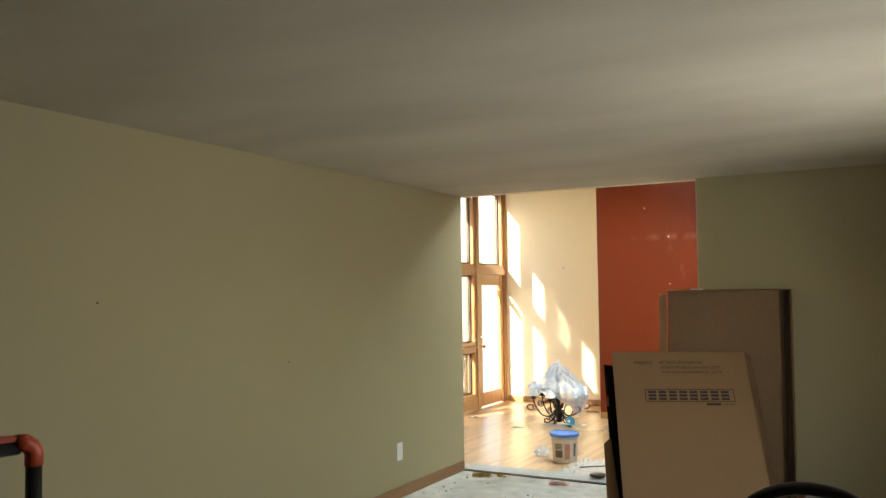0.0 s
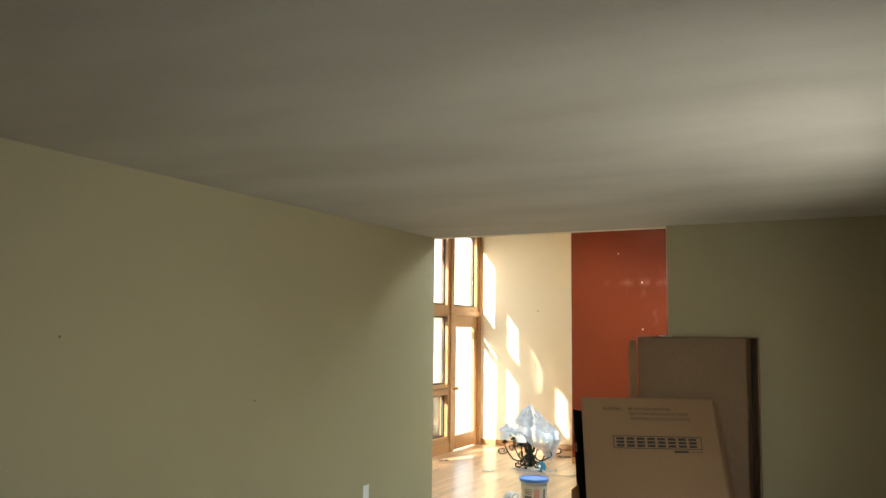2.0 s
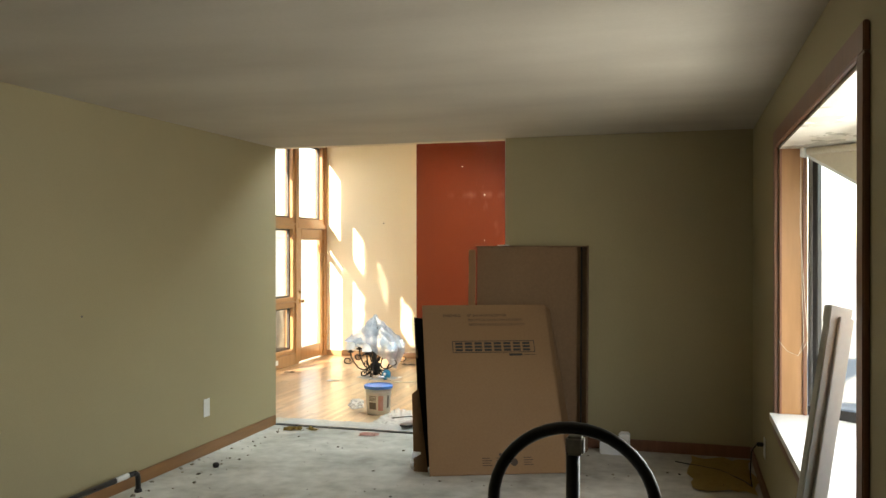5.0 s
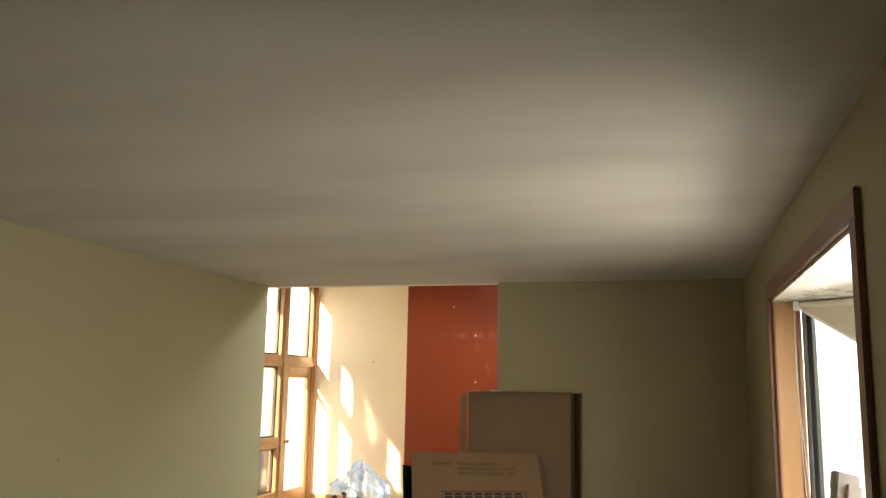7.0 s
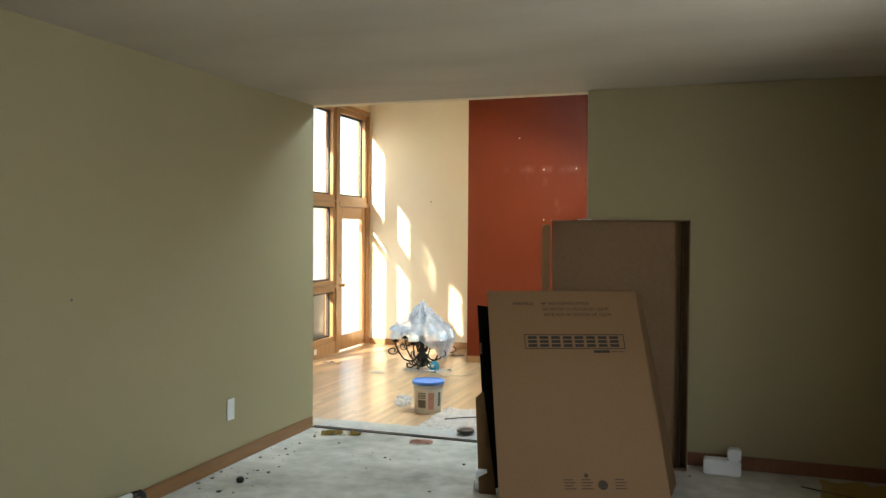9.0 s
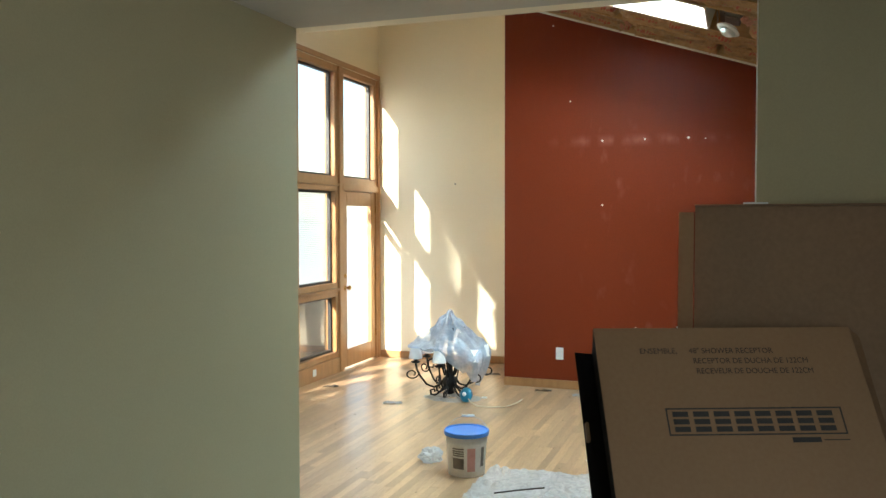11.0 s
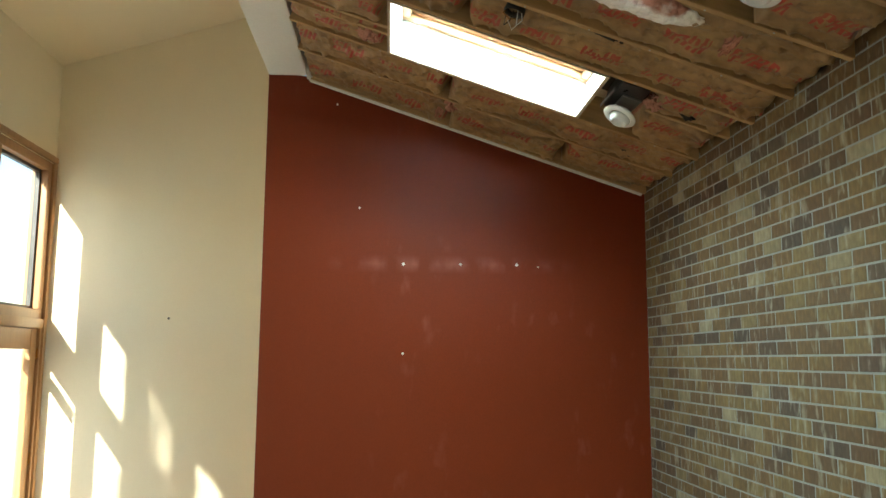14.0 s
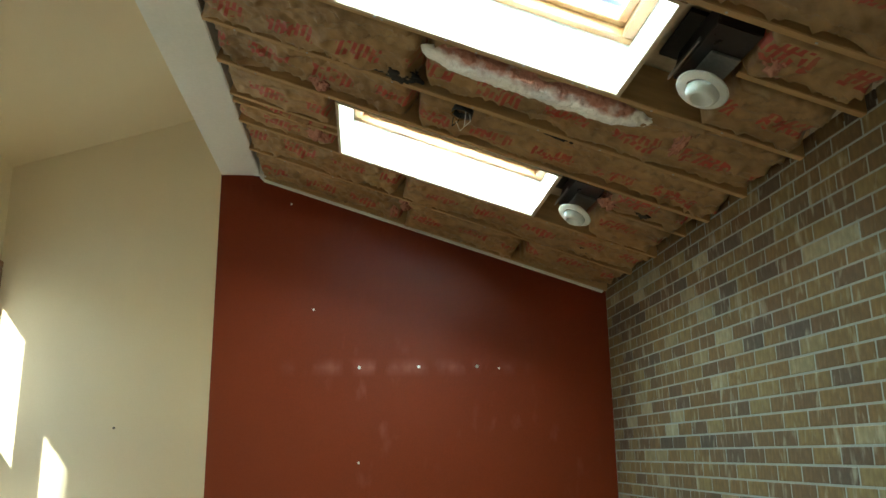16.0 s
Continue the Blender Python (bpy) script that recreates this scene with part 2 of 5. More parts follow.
STYRO = surface("white_foam", (0.78, 0.79, 0.80), (0.88, 0.89, 0.9), 0.9, 6, 120, 0.4, 0.002)
DEBRIS = surface("plaster_crumbs", (0.10, 0.08, 0.06), (0.3, 0.26, 0.2), 0.9, 14, 60, 0.3, 0.002, spread=0.4)
YELLOWED = surface("yellowed_pad", (0.40, 0.27, 0.07), (0.52, 0.37, 0.12), 0.85, 4, 30, 0.4, 0.003)
SHADE_FABRIC = surface("cream_shade", (0.62, 0.55, 0.42), (0.70, 0.62, 0.48), 0.8, 4, 90, 0.2, 0.001)
BRONZE = surface("dark_bronze_sash", (0.018, 0.016, 0.015), (0.04, 0.036, 0.033), 0.45, 8, 60, 0.05, 0.0005)
GRASS = surface("pale_ground", (0.30, 0.30, 0.27), (0.42, 0.41, 0.37), 0.9, 0.4, 12, 0.3, 0.01)
BARK = surface("bark", (0.06, 0.045, 0.03), (0.13, 0.10, 0.075), 0.9, 6, 30, 0.6, 0.01)
LEAF = surface("leaves", (0.05, 0.08, 0.02), (0.10, 0.12, 0.035), 0.6, 4, 20, 0, 0, spread=0.3)
SOFFIT = surface("glossy_white_soffit", (0.72, 0.66, 0.54), (0.80, 0.74, 0.62), 0.28, 3, 60, 0.05, 0.0005)
SIDING = surface("white_siding", (0.62, 0.62, 0.60), (0.70, 0.70, 0.68), 0.7, 2, 40, 0.1, 0.001)
GLASS = clear("window_glass")
SCREEN = clear("insect_screen", (0.30, 0.28, 0.25), 0.6, 0.12)
FILM = film("clear_plastic_sheet", (0.66, 0.76, 0.90), 0.50)
FILM_FLOOR = film("milky_plastic_sheet", (0.74, 0.77, 0.80), 0.46)


# ---- mesh helpers ----
def part(name, bm, mat, parent=None, label="", smooth=False):
    me = bpy.data.meshes.new(name)
    bmesh.ops.recalc_face_normals(bm, faces=bm.faces)
    bm.to_mesh(me)
    bm.free()
    for m in mat if isinstance(mat, (list, tuple)) else (mat,):
        me.materials.append(m)
    if smooth:
        for p in me.polygons:
            p.use_smooth = True
    ob = new(name, me)
    if parent:
        ob.parent = parent
    if label:
        ob["label"] = label
    return ob


def thing(name, m, label, category, group="", kind=""):
    ob = new(name)
    ob.matrix_world = m
    return tagged(ob, label, category, group, kind)


def box(bm, x0, x1, y0, y1, z0, z1, bevel=0.0, m=None, mat=0):
    vs = [bm.verts.new((x, y, z)) for x in (x0, x1) for y in (y0, y1) for z in (z0, z1)]
    fs = [bm.faces.new([vs[i] for i in q]) for q in ((0, 1, 3, 2), (4, 6, 7, 5), (0, 4, 5, 1), (2, 3, 7, 6), (0, 2, 6, 4), (1, 5, 7, 3))]
    for f in fs:
        f.material_index = mat
    if m is not None:
        bmesh.ops.transform(bm, matrix=m, verts=vs)
    if bevel:
        es = list({e for f in fs for e in f.edges})
        bmesh.ops.bevel(bm, geom=es, offset=bevel, segments=2, affect="EDGES", clamp_overlap=True)
    return bm


def one_box(*a, **k):
    return box(bmesh.new(), *a, **k)


def lathe(bm, rings, seg=24, m=None, mat=0, close=True):
    """A turned shape: rings of (radius, height)."""
    rows = []
    for r, z in rings:
        rows.append([bm.verts.new((r * math.cos(2 * math.pi * i / seg), r * math.sin(2 * math.pi * i / seg), z)) for i in range(seg)])
    for a, b in zip(rows, rows[1:]):
        for i in range(seg):
            bm.faces.new((a[i], a[(i + 1) % seg], b[(i + 1) % seg], b[i])).material_index = mat
    if close:
        bm.faces.new(rows[0]).material_index = mat
        bm.faces.new(rows[-1]).material_index = mat
    if m is not None:
        bmesh.ops.transform(bm, matrix=m, verts=[v for r in rows for v in r])
    return bm


def tube(bm, pts, radius, seg=10, mat=0, taper=None):
    """A bent tube along points."""
    pts = [Vector(p) for p in pts]
    rows, up = [], None
    for i, p in enumerate(pts):
        d = (pts[min(i + 1, len(pts) - 1)] - pts[max(i - 1, 0)]).normalized()
        if up is None:
            up = d.orthogonal().normalized()
        up = (up - d * up.dot(d)).normalized()
        side = d.cross(up)
        r = radius if taper is None else radius * (1 + (taper - 1) * i / (len(pts) - 1))
        rows.append([bm.verts.new(p + r * (math.cos(2 * math.pi * k / seg) * up + math.sin(2 * math.pi * k / seg) * side)) for k in range(seg)])
    for a, b in zip(rows, rows[1:]):
        for k in range(seg):
            bm.faces.new((a[k], a[(k + 1) % seg], b[(k + 1) % seg], b[k])).material_index = mat
    bm.faces.new(rows[0]), bm.faces.new(rows[-1])
    return bm


def arc(cx, cz, r, a0, a1, n=14, y=0.0):
    return [(cx + r * math.cos(radians(a0 + (a1 - a0) * i / n)), y, cz + r * math.sin(radians(a0 + (a1 - a0) * i / n))) for i in range(n + 1)]


def structure(name, bm, mat, label, category, smooth=False):
    return tagged(part(name, bm, mat, smooth=smooth), label, category, kind="structure")


# ---- plan ----
FZ = -0.24          # living room floor, one deep step below the first room
XL, XR = -2.83, 1.12
YE, YP = 6.43, 6.36
XP = -0.745         # free end of the partition
HC = 2.44
XB = -0.284         # brick wall face
YR = 11.27          # red wall face
XW, YC = -5.10, 12.48
YBACK = -2.6
SLOPE = 0.328


def roof_z(x):
    return 2.87 - SLOPE * (x - XB)


def left_roof_z(x):
    return 4.17 + 0.318 * (x - XW)


# first room
structure("floor", one_box(XL - 0.12, XR + 0.12, YBACK - 0.1, 6.70, -0.02, 0.0), SUBFLOOR, "dusty grey subfloor with plaster stains and crumbs", "floor")
structure("step_riser", one_box(XL - 0.12, XP + 0.02, 6.64, 6.699, FZ, -0.021), OAK_BASE, "wooden riser of the step down", "step")
structure("wall_west", one_box(XL - 0.12, XL, YBACK, YE, 0.001, HC), OLIVE, "plain olive beige painted wall with small nail holes", "wall")
structure("wall_south", one_box(XL - 0.12, XR + 0.12, YBACK - 0.12, YBACK - 0.001, 0.0, HC), OLIVE, "plain olive beige painted wall", "wall")
structure("wall_partition", one_box(XP, XR - 0.001, YP, YP + 0.115, 0.001, HC), OLIVE, "olive beige painted partition wall", "wall")
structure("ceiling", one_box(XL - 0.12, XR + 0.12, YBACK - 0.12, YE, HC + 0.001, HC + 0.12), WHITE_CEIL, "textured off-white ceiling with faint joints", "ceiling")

# wall with the deep box window
WY0, WY1, WZ0, WZ1 = 2.50, 4.68, 0.66, 2.11
bm = bmesh.new()
box(bm, XR, XR + 0.14, YBACK, WY0, 0.001, HC)
box(bm, XR, XR + 0.14, WY1, YP + 0.115, 0.001, HC)
box(bm, XR, XR + 0.14, WY0, WY1, 0.001, WZ0)
box(bm, XR, XR + 0.14, WY0, WY1, WZ1, HC)
structure("wall_east", bm, OLIVE, "olive beige painted wall with a deep window", "wall")

# living room
structure("wall_divider", one_box(XW - 0.15, XL - 0.121, YE - 0.115, YE, FZ, 5.2), CREAM, "cream painted wall", "wall")
structure("wall_header", one_box(XL - 0.12, XB + 0.3, YE + 0.001, YE + 0.10, HC + 0.002, 5.2), CREAM, "cream painted wall above the wide opening", "wall")
structure("wall_gable", one_box(XW - 0.15, -3.0, YC, YC + 0.15, FZ, 5.4), CREAM, "tall cream painted wall with sunlit patches", "wall")
bm = bmesh.new()
vs = []
for y in (YR, YR + 0.12):
    for x, z in ((-3.113, FZ + 0.001), (XB + 0.2, FZ + 0.001), (XB + 0.2, roof_z(XB + 0.2) + 0.1), (-2.83, 3.71), (-3.113, 3.75)):
        vs.append(bm.verts.new((x, y, z)))
bm.faces.new(vs[:5]), bm.faces.new(vs[5:])
for i in range(5):
    bm.faces.new((vs[i], vs[(i + 1) % 5], vs[5 + (i + 1) % 5], vs[5 + i]))
structure("wall_red", bm, RED, "dark brick-red painted accent wall with scuffs and nail holes", "wall")
structure("wall_return", one_box(-3.112, -3.0, YR + 0.121, YC - 0.001, FZ, 4.9), CREAM, "cream painted return behind the red wall", "wall")
bm = bmesh.new()
for y0, y1, z0, z1 in ((YE, YC, 3.27, 5.2), (YE, 6.9, FZ, 3.27)):
    box(bm, XW - 0.15, XW, y0, y1, z0, z1)
structure("wall_window_side", bm, CREAM, "cream painted wall over the tall windows", "wall")
structure("trim_beam_end", one_box(-2.828, -2.785, YR - 0.12, YR - 0.003, 3.675, 3.95, bevel=0.012), WHITE, "rough white plaster at the end of the beam", "trim")
structure("beam", one_box(-3.113, -2.83, YE + 0.101, YR - 0.001, 3.715, 4.95, bevel=0.006), WHITE, "white painted ridge beam with rough plaster edge", "beam")
bm = bmesh.new()
vs = [bm.verts.new((x, y, left_roof_z(x) + dz)) for dz in (0, 0.1) for x, y in ((XW - 0.2, YE), (-2.85, YE), (-2.85, YC + 0.1), (XW - 0.2, YC + 0.1))]
for q in ((0, 1, 2, 3), (4, 5, 6, 7), (0, 1, 5, 4), (1, 2, 6, 5), (2, 3, 7, 6), (3, 0, 4, 7)):
    bm.faces.new([vs[i] for i in q])
structure("ceiling_slope", bm, CREAM, "sloping cream painted ceiling", "ceiling")
structure("ground", one_box(-600, 600, -600, 600, -1.2, -0.55), GRASS, "pale bright ground outside the windows", "ground")
structure("living_subfloor", one_box(XW - 0.1, XB + 0.1, 6.70, YC + 0.1, FZ - 0.05, FZ - 0.014), RAW_WOOD, "boards under the oak strip floor", "floor")
structure("brick_backing", one_box(XB + 0.012, XB + 0.2, YP + 0.116, YR, FZ - 0.014, 2.85), MORTAR, "grey mortar bed of the brick wall", "wall")

# ---- trim of the first room ----
def baseboard(name, x0, x1, y0, y1, z0, h, mat, label):
    bm = bmesh.new()
    box(bm, x0, x1, y0, y1, z0 + 0.001, z0 + h, bevel=0.004)
    return structure(name, bm, mat, label, "baseboard")


baseboard("baseboard_west", XL + 0.001, XL + 0.015, YBACK, YE - 0.02, 0, 0.088, OAK_BASE, "worn oak baseboard along the olive wall")
baseboard("baseboard_partition", XP + 0.02, XR - 0.016, YP - 0.015, YP - 0.001, 0, 0.088, CHERRY, "dark oak baseboard under the partition")
baseboard("baseboard_east", XR - 0.015, XR - 0.001, YBACK, YP - 0.001, 0, 0.088, CHERRY, "dark oak baseboard under the window")
structure("trim_threshold", one_box(XL + 0.001, XP - 0.002, 6.40, 6.425, 0.001, 0.008, bevel=0.002), BLACK_IRON, "dark metal strip across the threshold", "threshold")
structure("trim_threshold_edge", one_box(XL + 0.001, XP - 0.002, 6.445, 6.46, 0.001, 0.006, bevel=0.002), BRONZE, "second dark strip across the threshold", "threshold")
# white sheet on the partition's end paints in the living room's light
structure("lit_partition_end", one_box(XP - 0.004, XP - 0.0005, YP + 0.012, YP + 0.108, 0.001, HC), WHITE, "end of the partition, painted white for the living room light on it", "trim")
baseboard("baseboard_red", -3.113, XB - 0.002, YR - 0.016, YR - 0.001, FZ, 0.09, OAK_TRIM, "light oak baseboard under the red wall")
baseboard("baseboard_gable", XW + 0.02, -3.115, YC - 0.016, YC - 0.001, FZ, 0.09, OAK_TRIM, "light oak baseboard under the cream wall")
baseboard("baseboard_brick", XB - 0.014, XB - 0.001, YP + 0.13, YR - 0.02, FZ, 0.03, OAK_TRIM, "thin oak strip along the brick wall")

# ---- bay window of the first room ----
win = tagged(new("window_1"), "deep bay window with reddish wood casing, pale sill and dark sash", "window", kind="structure")
OY0, OY1, OZ0, OZ1 = WY0, WY1, WZ0, WZ1
BX0, BX1, BIN = 1.262, 1.83, 0.40       # start of the slanting flanks, outer face, how far they lean in
c = 0.088
part("casing_head", one_box(XR - 0.02, XR - 0.001, OY0 - c, OY1 + c, OZ1, OZ1 + c, bevel=0.004), CHERRY, win)
part("casing_apron", one_box(XR - 0.02, XR - 0.001, OY0 - c, OY1 + c, OZ0 - c - 0.03, OZ0 - 0.03, bevel=0.004), CHERRY, win)
for y0, y1 in ((OY0 - c, OY0), (OY1, OY1 + c)):
    part("casing_side", one_box(XR - 0.02, XR - 0.001, y0, y1, OZ0 - 0.03, OZ1 - 0.001, bevel=0.004), CHERRY, win)
for y, out in ((OY0, 1), (OY1, -1)):
    part("side_reveal", one_box(XR + 0.0, BX0, *sorted((y + out * 0.001, y + out * 0.02)), OZ0 + 0.007, OZ1 - 0.015), OAK_TRIM, win)
    part("casing_bead", one_box(XR + 0.004, XR + 0.014, *sorted((y + out * 0.021, y + out * 0.030)), OZ0 + 0.007, OZ1 - 0.015, bevel=0.002), CHERRY, win)
    part("side_stop", one_box(BX0 - 0.022, BX0 - 0.008, *sorted((y + out * 0.021, y + out * 0.036)), OZ0 + 0.007, OZ1 - 0.015, bevel=0.002), CHERRY, win)


def bay_slab(z0, z1, x0, grow=0.0):
    """A flat board with the bay's outline."""
    bm = bmesh.new()
    rows = [[bm.verts.new((x, y, z)) for x, y in ((x0, OY0 + 0.001), (BX0, OY0 + 0.001), (BX1 + grow, OY0 + BIN), (BX1 + grow, OY1 - BIN), (BX0, OY1 - 0.001), (x0, OY1 - 0.001))] for z in (z0, z1)]
    for r in rows:
        bm.faces.new(r)
    for k in range(6):
        bm.faces.new((rows[0][k], rows[0][(k + 1) % 6], rows[1][(k + 1) % 6], rows[1][k]))
    return bm


part("soffit", bay_slab(OZ1 - 0.014, OZ1 - 0.001, XR + 0.0, 0.05), SOFFIT, win, "glossy white soffit board")
part("bay_roof", bay_slab(OZ1 + 0.004, OZ1 + 0.12, XR + 0.141, 0.12), SIDING, win)
part("window_sill", bay_slab(OZ0 - 0.028, OZ0 + 0.006, XR - 0.045, 0.05), WHITE, win, "thick pale sill board")
part("bay_base", bay_slab(OZ0 - 0.30, OZ0 - 0.032, XR + 0.141, 0.05), SIDING, win)
FL = math.hypot(BX1 - BX0, BIN)
ZT = OZ1 - 0.015


def bay_light(m, w):
    """One glazed side of the bay: along x of m, room side towards -y."""
    def put(name, bm, mat):
        bmesh.ops.transform(bm, matrix=m, verts=bm.verts)
        return part(name, bm, mat, win)
    put("sash_bottom", one_box(0.0, w, 0.0, 0.05, OZ0 + 0.007, OZ0 + 0.06, bevel=0.004), BRONZE)
    put("sash_top", one_box(0.0, w, 0.0, 0.05, ZT - 0.05, ZT, bevel=0.004), CHERRY)
    for x in (0.0, w - 0.055):
        put("sash_side", one_box(x + 0.001, x + 0.054, 0.001, 0.05, OZ0 + 0.061, ZT - 0.051, bevel=0.004), BRONZE)
        put("sash_guide", one_box(x + 0.012, x + 0.030, -0.008, 0.0, OZ0 + 0.061, ZT - 0.051, bevel=0.002), STEEL)
    put("pane", one_box(0.05, w - 0.05, 0.024, 0.030, OZ0 + 0.055, ZT - 0.045), GLASS).visible_shadow = False


LEAN = math.degrees(math.atan2(BIN, BX1 - BX0))
FAR = pose(BX0, OY1 - 0.022, 0, 0, 0, -LEAN)
bay_light(FAR, FL)
bay_light(pose(BX1, OY1 - BIN, 0, 0, 0, -90), OY1 - OY0 - 2 * BIN)
bay_light(pose(BX1, OY0 + BIN, 0, 0, 0, 180 + LEAN), FL)
blind = thing("roller_blind", FAR @ Matrix.Translation((0, -0.045, ZT - 0.022)), "cream roller blind hanging crooked under the window head", "blind")
bm = bmesh.new()
lathe(bm, [(0.015, 0.0), (0.019, 0.004), (0.019, FL - 0.1), (0.015, FL - 0.096)], 16, m=pose(0.02, 0, 0, 0, 90, 0))
part("roll", bm, SHADE_FABRIC, blind, smooth=True)
bm = bmesh.new()
box(bm, 0.025, FL - 0.1, 0.016, 0.020, -0.03, 0.0)
for v in bm.verts:
    if v.co.z < -0.01:
        v.co.z = -0.022 - 0.62 * (v.co.x - 0.025)
part("hanging_cloth", bm, SHADE_FABRIC, blind)
bm = bmesh.new()
box(bm, 0.02, FL - 0.095, 0.012, 0.026, -0.016, 0.0)
for v in bm.verts:
    v.co.z += -0.022 - 0.62 * (v.co.x - 0.025)
part("hem_bar", bm, PLASTIC_WHITE, blind)
part("end_bracket", one_box(-0.004, 0.016, -0.03, 0.03, -0.03, 0.02, bevel=0.003), PLASTIC_WHITE, blind, "white end bracket")
for sway in (0.0, 0.014):
    bm = bmesh.new()
    tube(bm, [(0.0, -0.025, -0.02), (0.002 - sway * 0.3, -0.028, -0.4), (0.012 + sway, -0.03, -0.8), (0.02 + sway * 1.6, -0.03, -1.0), (0.0, -0.05, -1.08), (-0.05, -0.07, -1.06), (-0.095, -0.085, -1.0)], 0.0014, 6)
    part("pull_cord", bm, SHADE_FABRIC, blind)

# ---- tall windows and door of the living room ----
D0, D1 = XW - 0.14, XW - 0.002      # frame depth


def glazed(name, y0, y1, z0, z1, rim, label, blinds=0, screen=False):
    """A framed pane; blinds: the drop of a blind drawn up, or 1 for one let down with open slats."""
    ob = tagged(new(name), label, "window", kind="structure")
    part("frame_head", one_box(D0, D1, y0, y1, z1 - rim, z1, bevel=0.005), OAK_TRIM, ob)
    part("frame_foot", one_box(D0, D1, y0, y1, z0, z0 + rim, bevel=0.005), OAK_TRIM, ob)
    for a, b in ((y0, y0 + rim), (y1 - rim, y1)):
        part("frame_side", one_box(D0, D1, a, b, z0 + rim + 0.001, z1 - rim - 0.001, bevel=0.005), OAK_TRIM, ob)
    k = 0.028
    bm = bmesh.new()
    a0, a1, b0, b1 = y0 + rim, y1 - rim, z0 + rim, z1 - rim
    for p, q, r, s in ((a0, a0 + k, b0, b1), (a1 - k, a1, b0, b1), (a0 + k, a1 - k, b0, b0 + k), (a0 + k, a1 - k, b1 - k, b1)):
        box(bm, XW - 0.10, XW - 0.06, p + 0.001, q - 0.001, r + 0.001, s - 0.001)
    part("sash", bm, BRONZE, ob, "dark inner sash frame")
    pn = part("pane", one_box(XW - 0.082, XW - 0.078, a0 + k, a1 - k, b0 + k, b1 - k), GLASS, ob)
    pn.visible_shadow = False
    if screen:
        sc = part("insect_screen", one_box(XW - 0.125, XW - 0.123, a0 + 0.004, a1 - 0.004, b0 + 0.004, b1 - 0.004), SCREEN, ob, "dark insect screen behind the glass")
        sc.visible_shadow = False
    if blinds:
        bm = bmesh.new()
        z, tilt, gap = (b1 - blinds, 20, 0.012) if blinds < 1 else (b0 + k + 0.01, 52, 0.021)
        while z < b1 - 0.008:
            box(bm, -0.010, 0.010, a0 + k, a1 - k, 0, 0.001, m=pose(XW - 0.118, 0, z, 0, tilt, 0))
            z += gap
        for f in (0.18, 0.5, 0.82):
            y = a0 + (a1 - a0) * f
            box(bm, XW - 0.103, XW - 0.102, y - 0.002, y + 0.002, b0 + k, b1 - k)
        part("blind_slats", bm, PLASTIC_WHITE, ob, "fine white slats of a blind behind the glass")
    return ob


POST = 0.085
cols = [(10.38, 11.335), (9.34, 10.295), (8.30, 9.255)]
n = 2
for i, (y0, y1) in enumerate(cols):
    glazed("window_%d" % n, y0, y1, 1.935, 3.27, 0.075, "tall upper window in an oak frame with a raised blind", 0.47)
    glazed("window_%d" % (n + 1), y0, y1, 0.735, 1.90, 0.06, "middle window in an oak frame with fine blinds", 1)
    glazed("window_%d" % (n + 2), y0, y1, -0.06, 0.70, 0.06, "low window in an oak frame close to the floor", 0, True)
    structure("trim_sill_%d" % n, one_box(XW - 0.05, XW + 0.03, y0, y1, 0.702, 0.733, bevel=0.01), OAK_TRIM, "oak sill board between windows", "trim")
    structure("trim_transom_%d" % n, one_box(XW - 0.05, XW + 0.018, y0, y1, 1.902, 1.933, bevel=0.006), OAK_TRIM, "oak rail between windows", "trim")
    structure("trim_base_%d" % n, one_box(D0, XW + 0.012, y0, y1, FZ + 0.001, -0.062, bevel=0.004), OAK_TRIM, "oak base panel under the low window", "trim")
    structure("trim_post_%d" % n, one_box(D0, XW + 0.02, y1 + 0.001, y1 + POST - 0.001, FZ + 0.001, 3.269, bevel=0.006), OAK_TRIM, "oak post between the windows", "trim")
    n += 3
structure("trim_post_end", one_box(D0, XW + 0.02, 8.215, 8.299, FZ + 0.001, 3.269, bevel=0.006), OAK_TRIM, "oak post at the end of the windows", "trim")
structure("wall_window_end", one_box(XW - 0.15, XW, 6.901, 8.214, FZ, 3.269), CREAM, "cream painted wall beside the windows", "wall")
structure("trim_head", one_box(XW + 0.001, XW + 0.022, 8.22, YC - 0.003, 3.272, 3.33, bevel=0.005), OAK_TRIM, "oak head casing over the windows", "trim")
glazed("window_%d" % n, 11.422, 12.41, 1.935, 3.27, 0.075, "tall window in an oak frame above the glass door")
structure("trim_transom_door", one_box(XW - 0.1, XW + 0.02, 11.422, 12.41, 1.855, 1.933, bevel=0.006), OAK_TRIM, "oak rail above the glass door", "trim")
structure("trim_post_corner", one_box(D0, XW + 0.02, 12.411, YC - 0.002, FZ + 0.001, 3.269, bevel=0.006), OAK_TRIM, "oak post in the corner", "trim")

door = tagged(new("door_1"), "closed oak patio door with one tall glass pane", "door", kind="structure")
dy0, dy1, dz0, dz1 = 11.46, 12.405, FZ + 0.02, 1.85
DX0, DX1 = XW - 0.06, XW - 0.012
part("hinge_jamb", one_box(XW - 0.1, XW + 0.01, dy1 - 0.035, dy1 - 0.001, FZ + 0.001, dz1, bevel=0.003), OAK_TRIM, door)
part("lock_jamb", one_box(XW - 0.1, XW + 0.01, 11.423, dy0 - 0.001, FZ + 0.001, dz1, bevel=0.003), OAK_TRIM, door)
sy0, sy1 = dy0, dy1 - 0.037
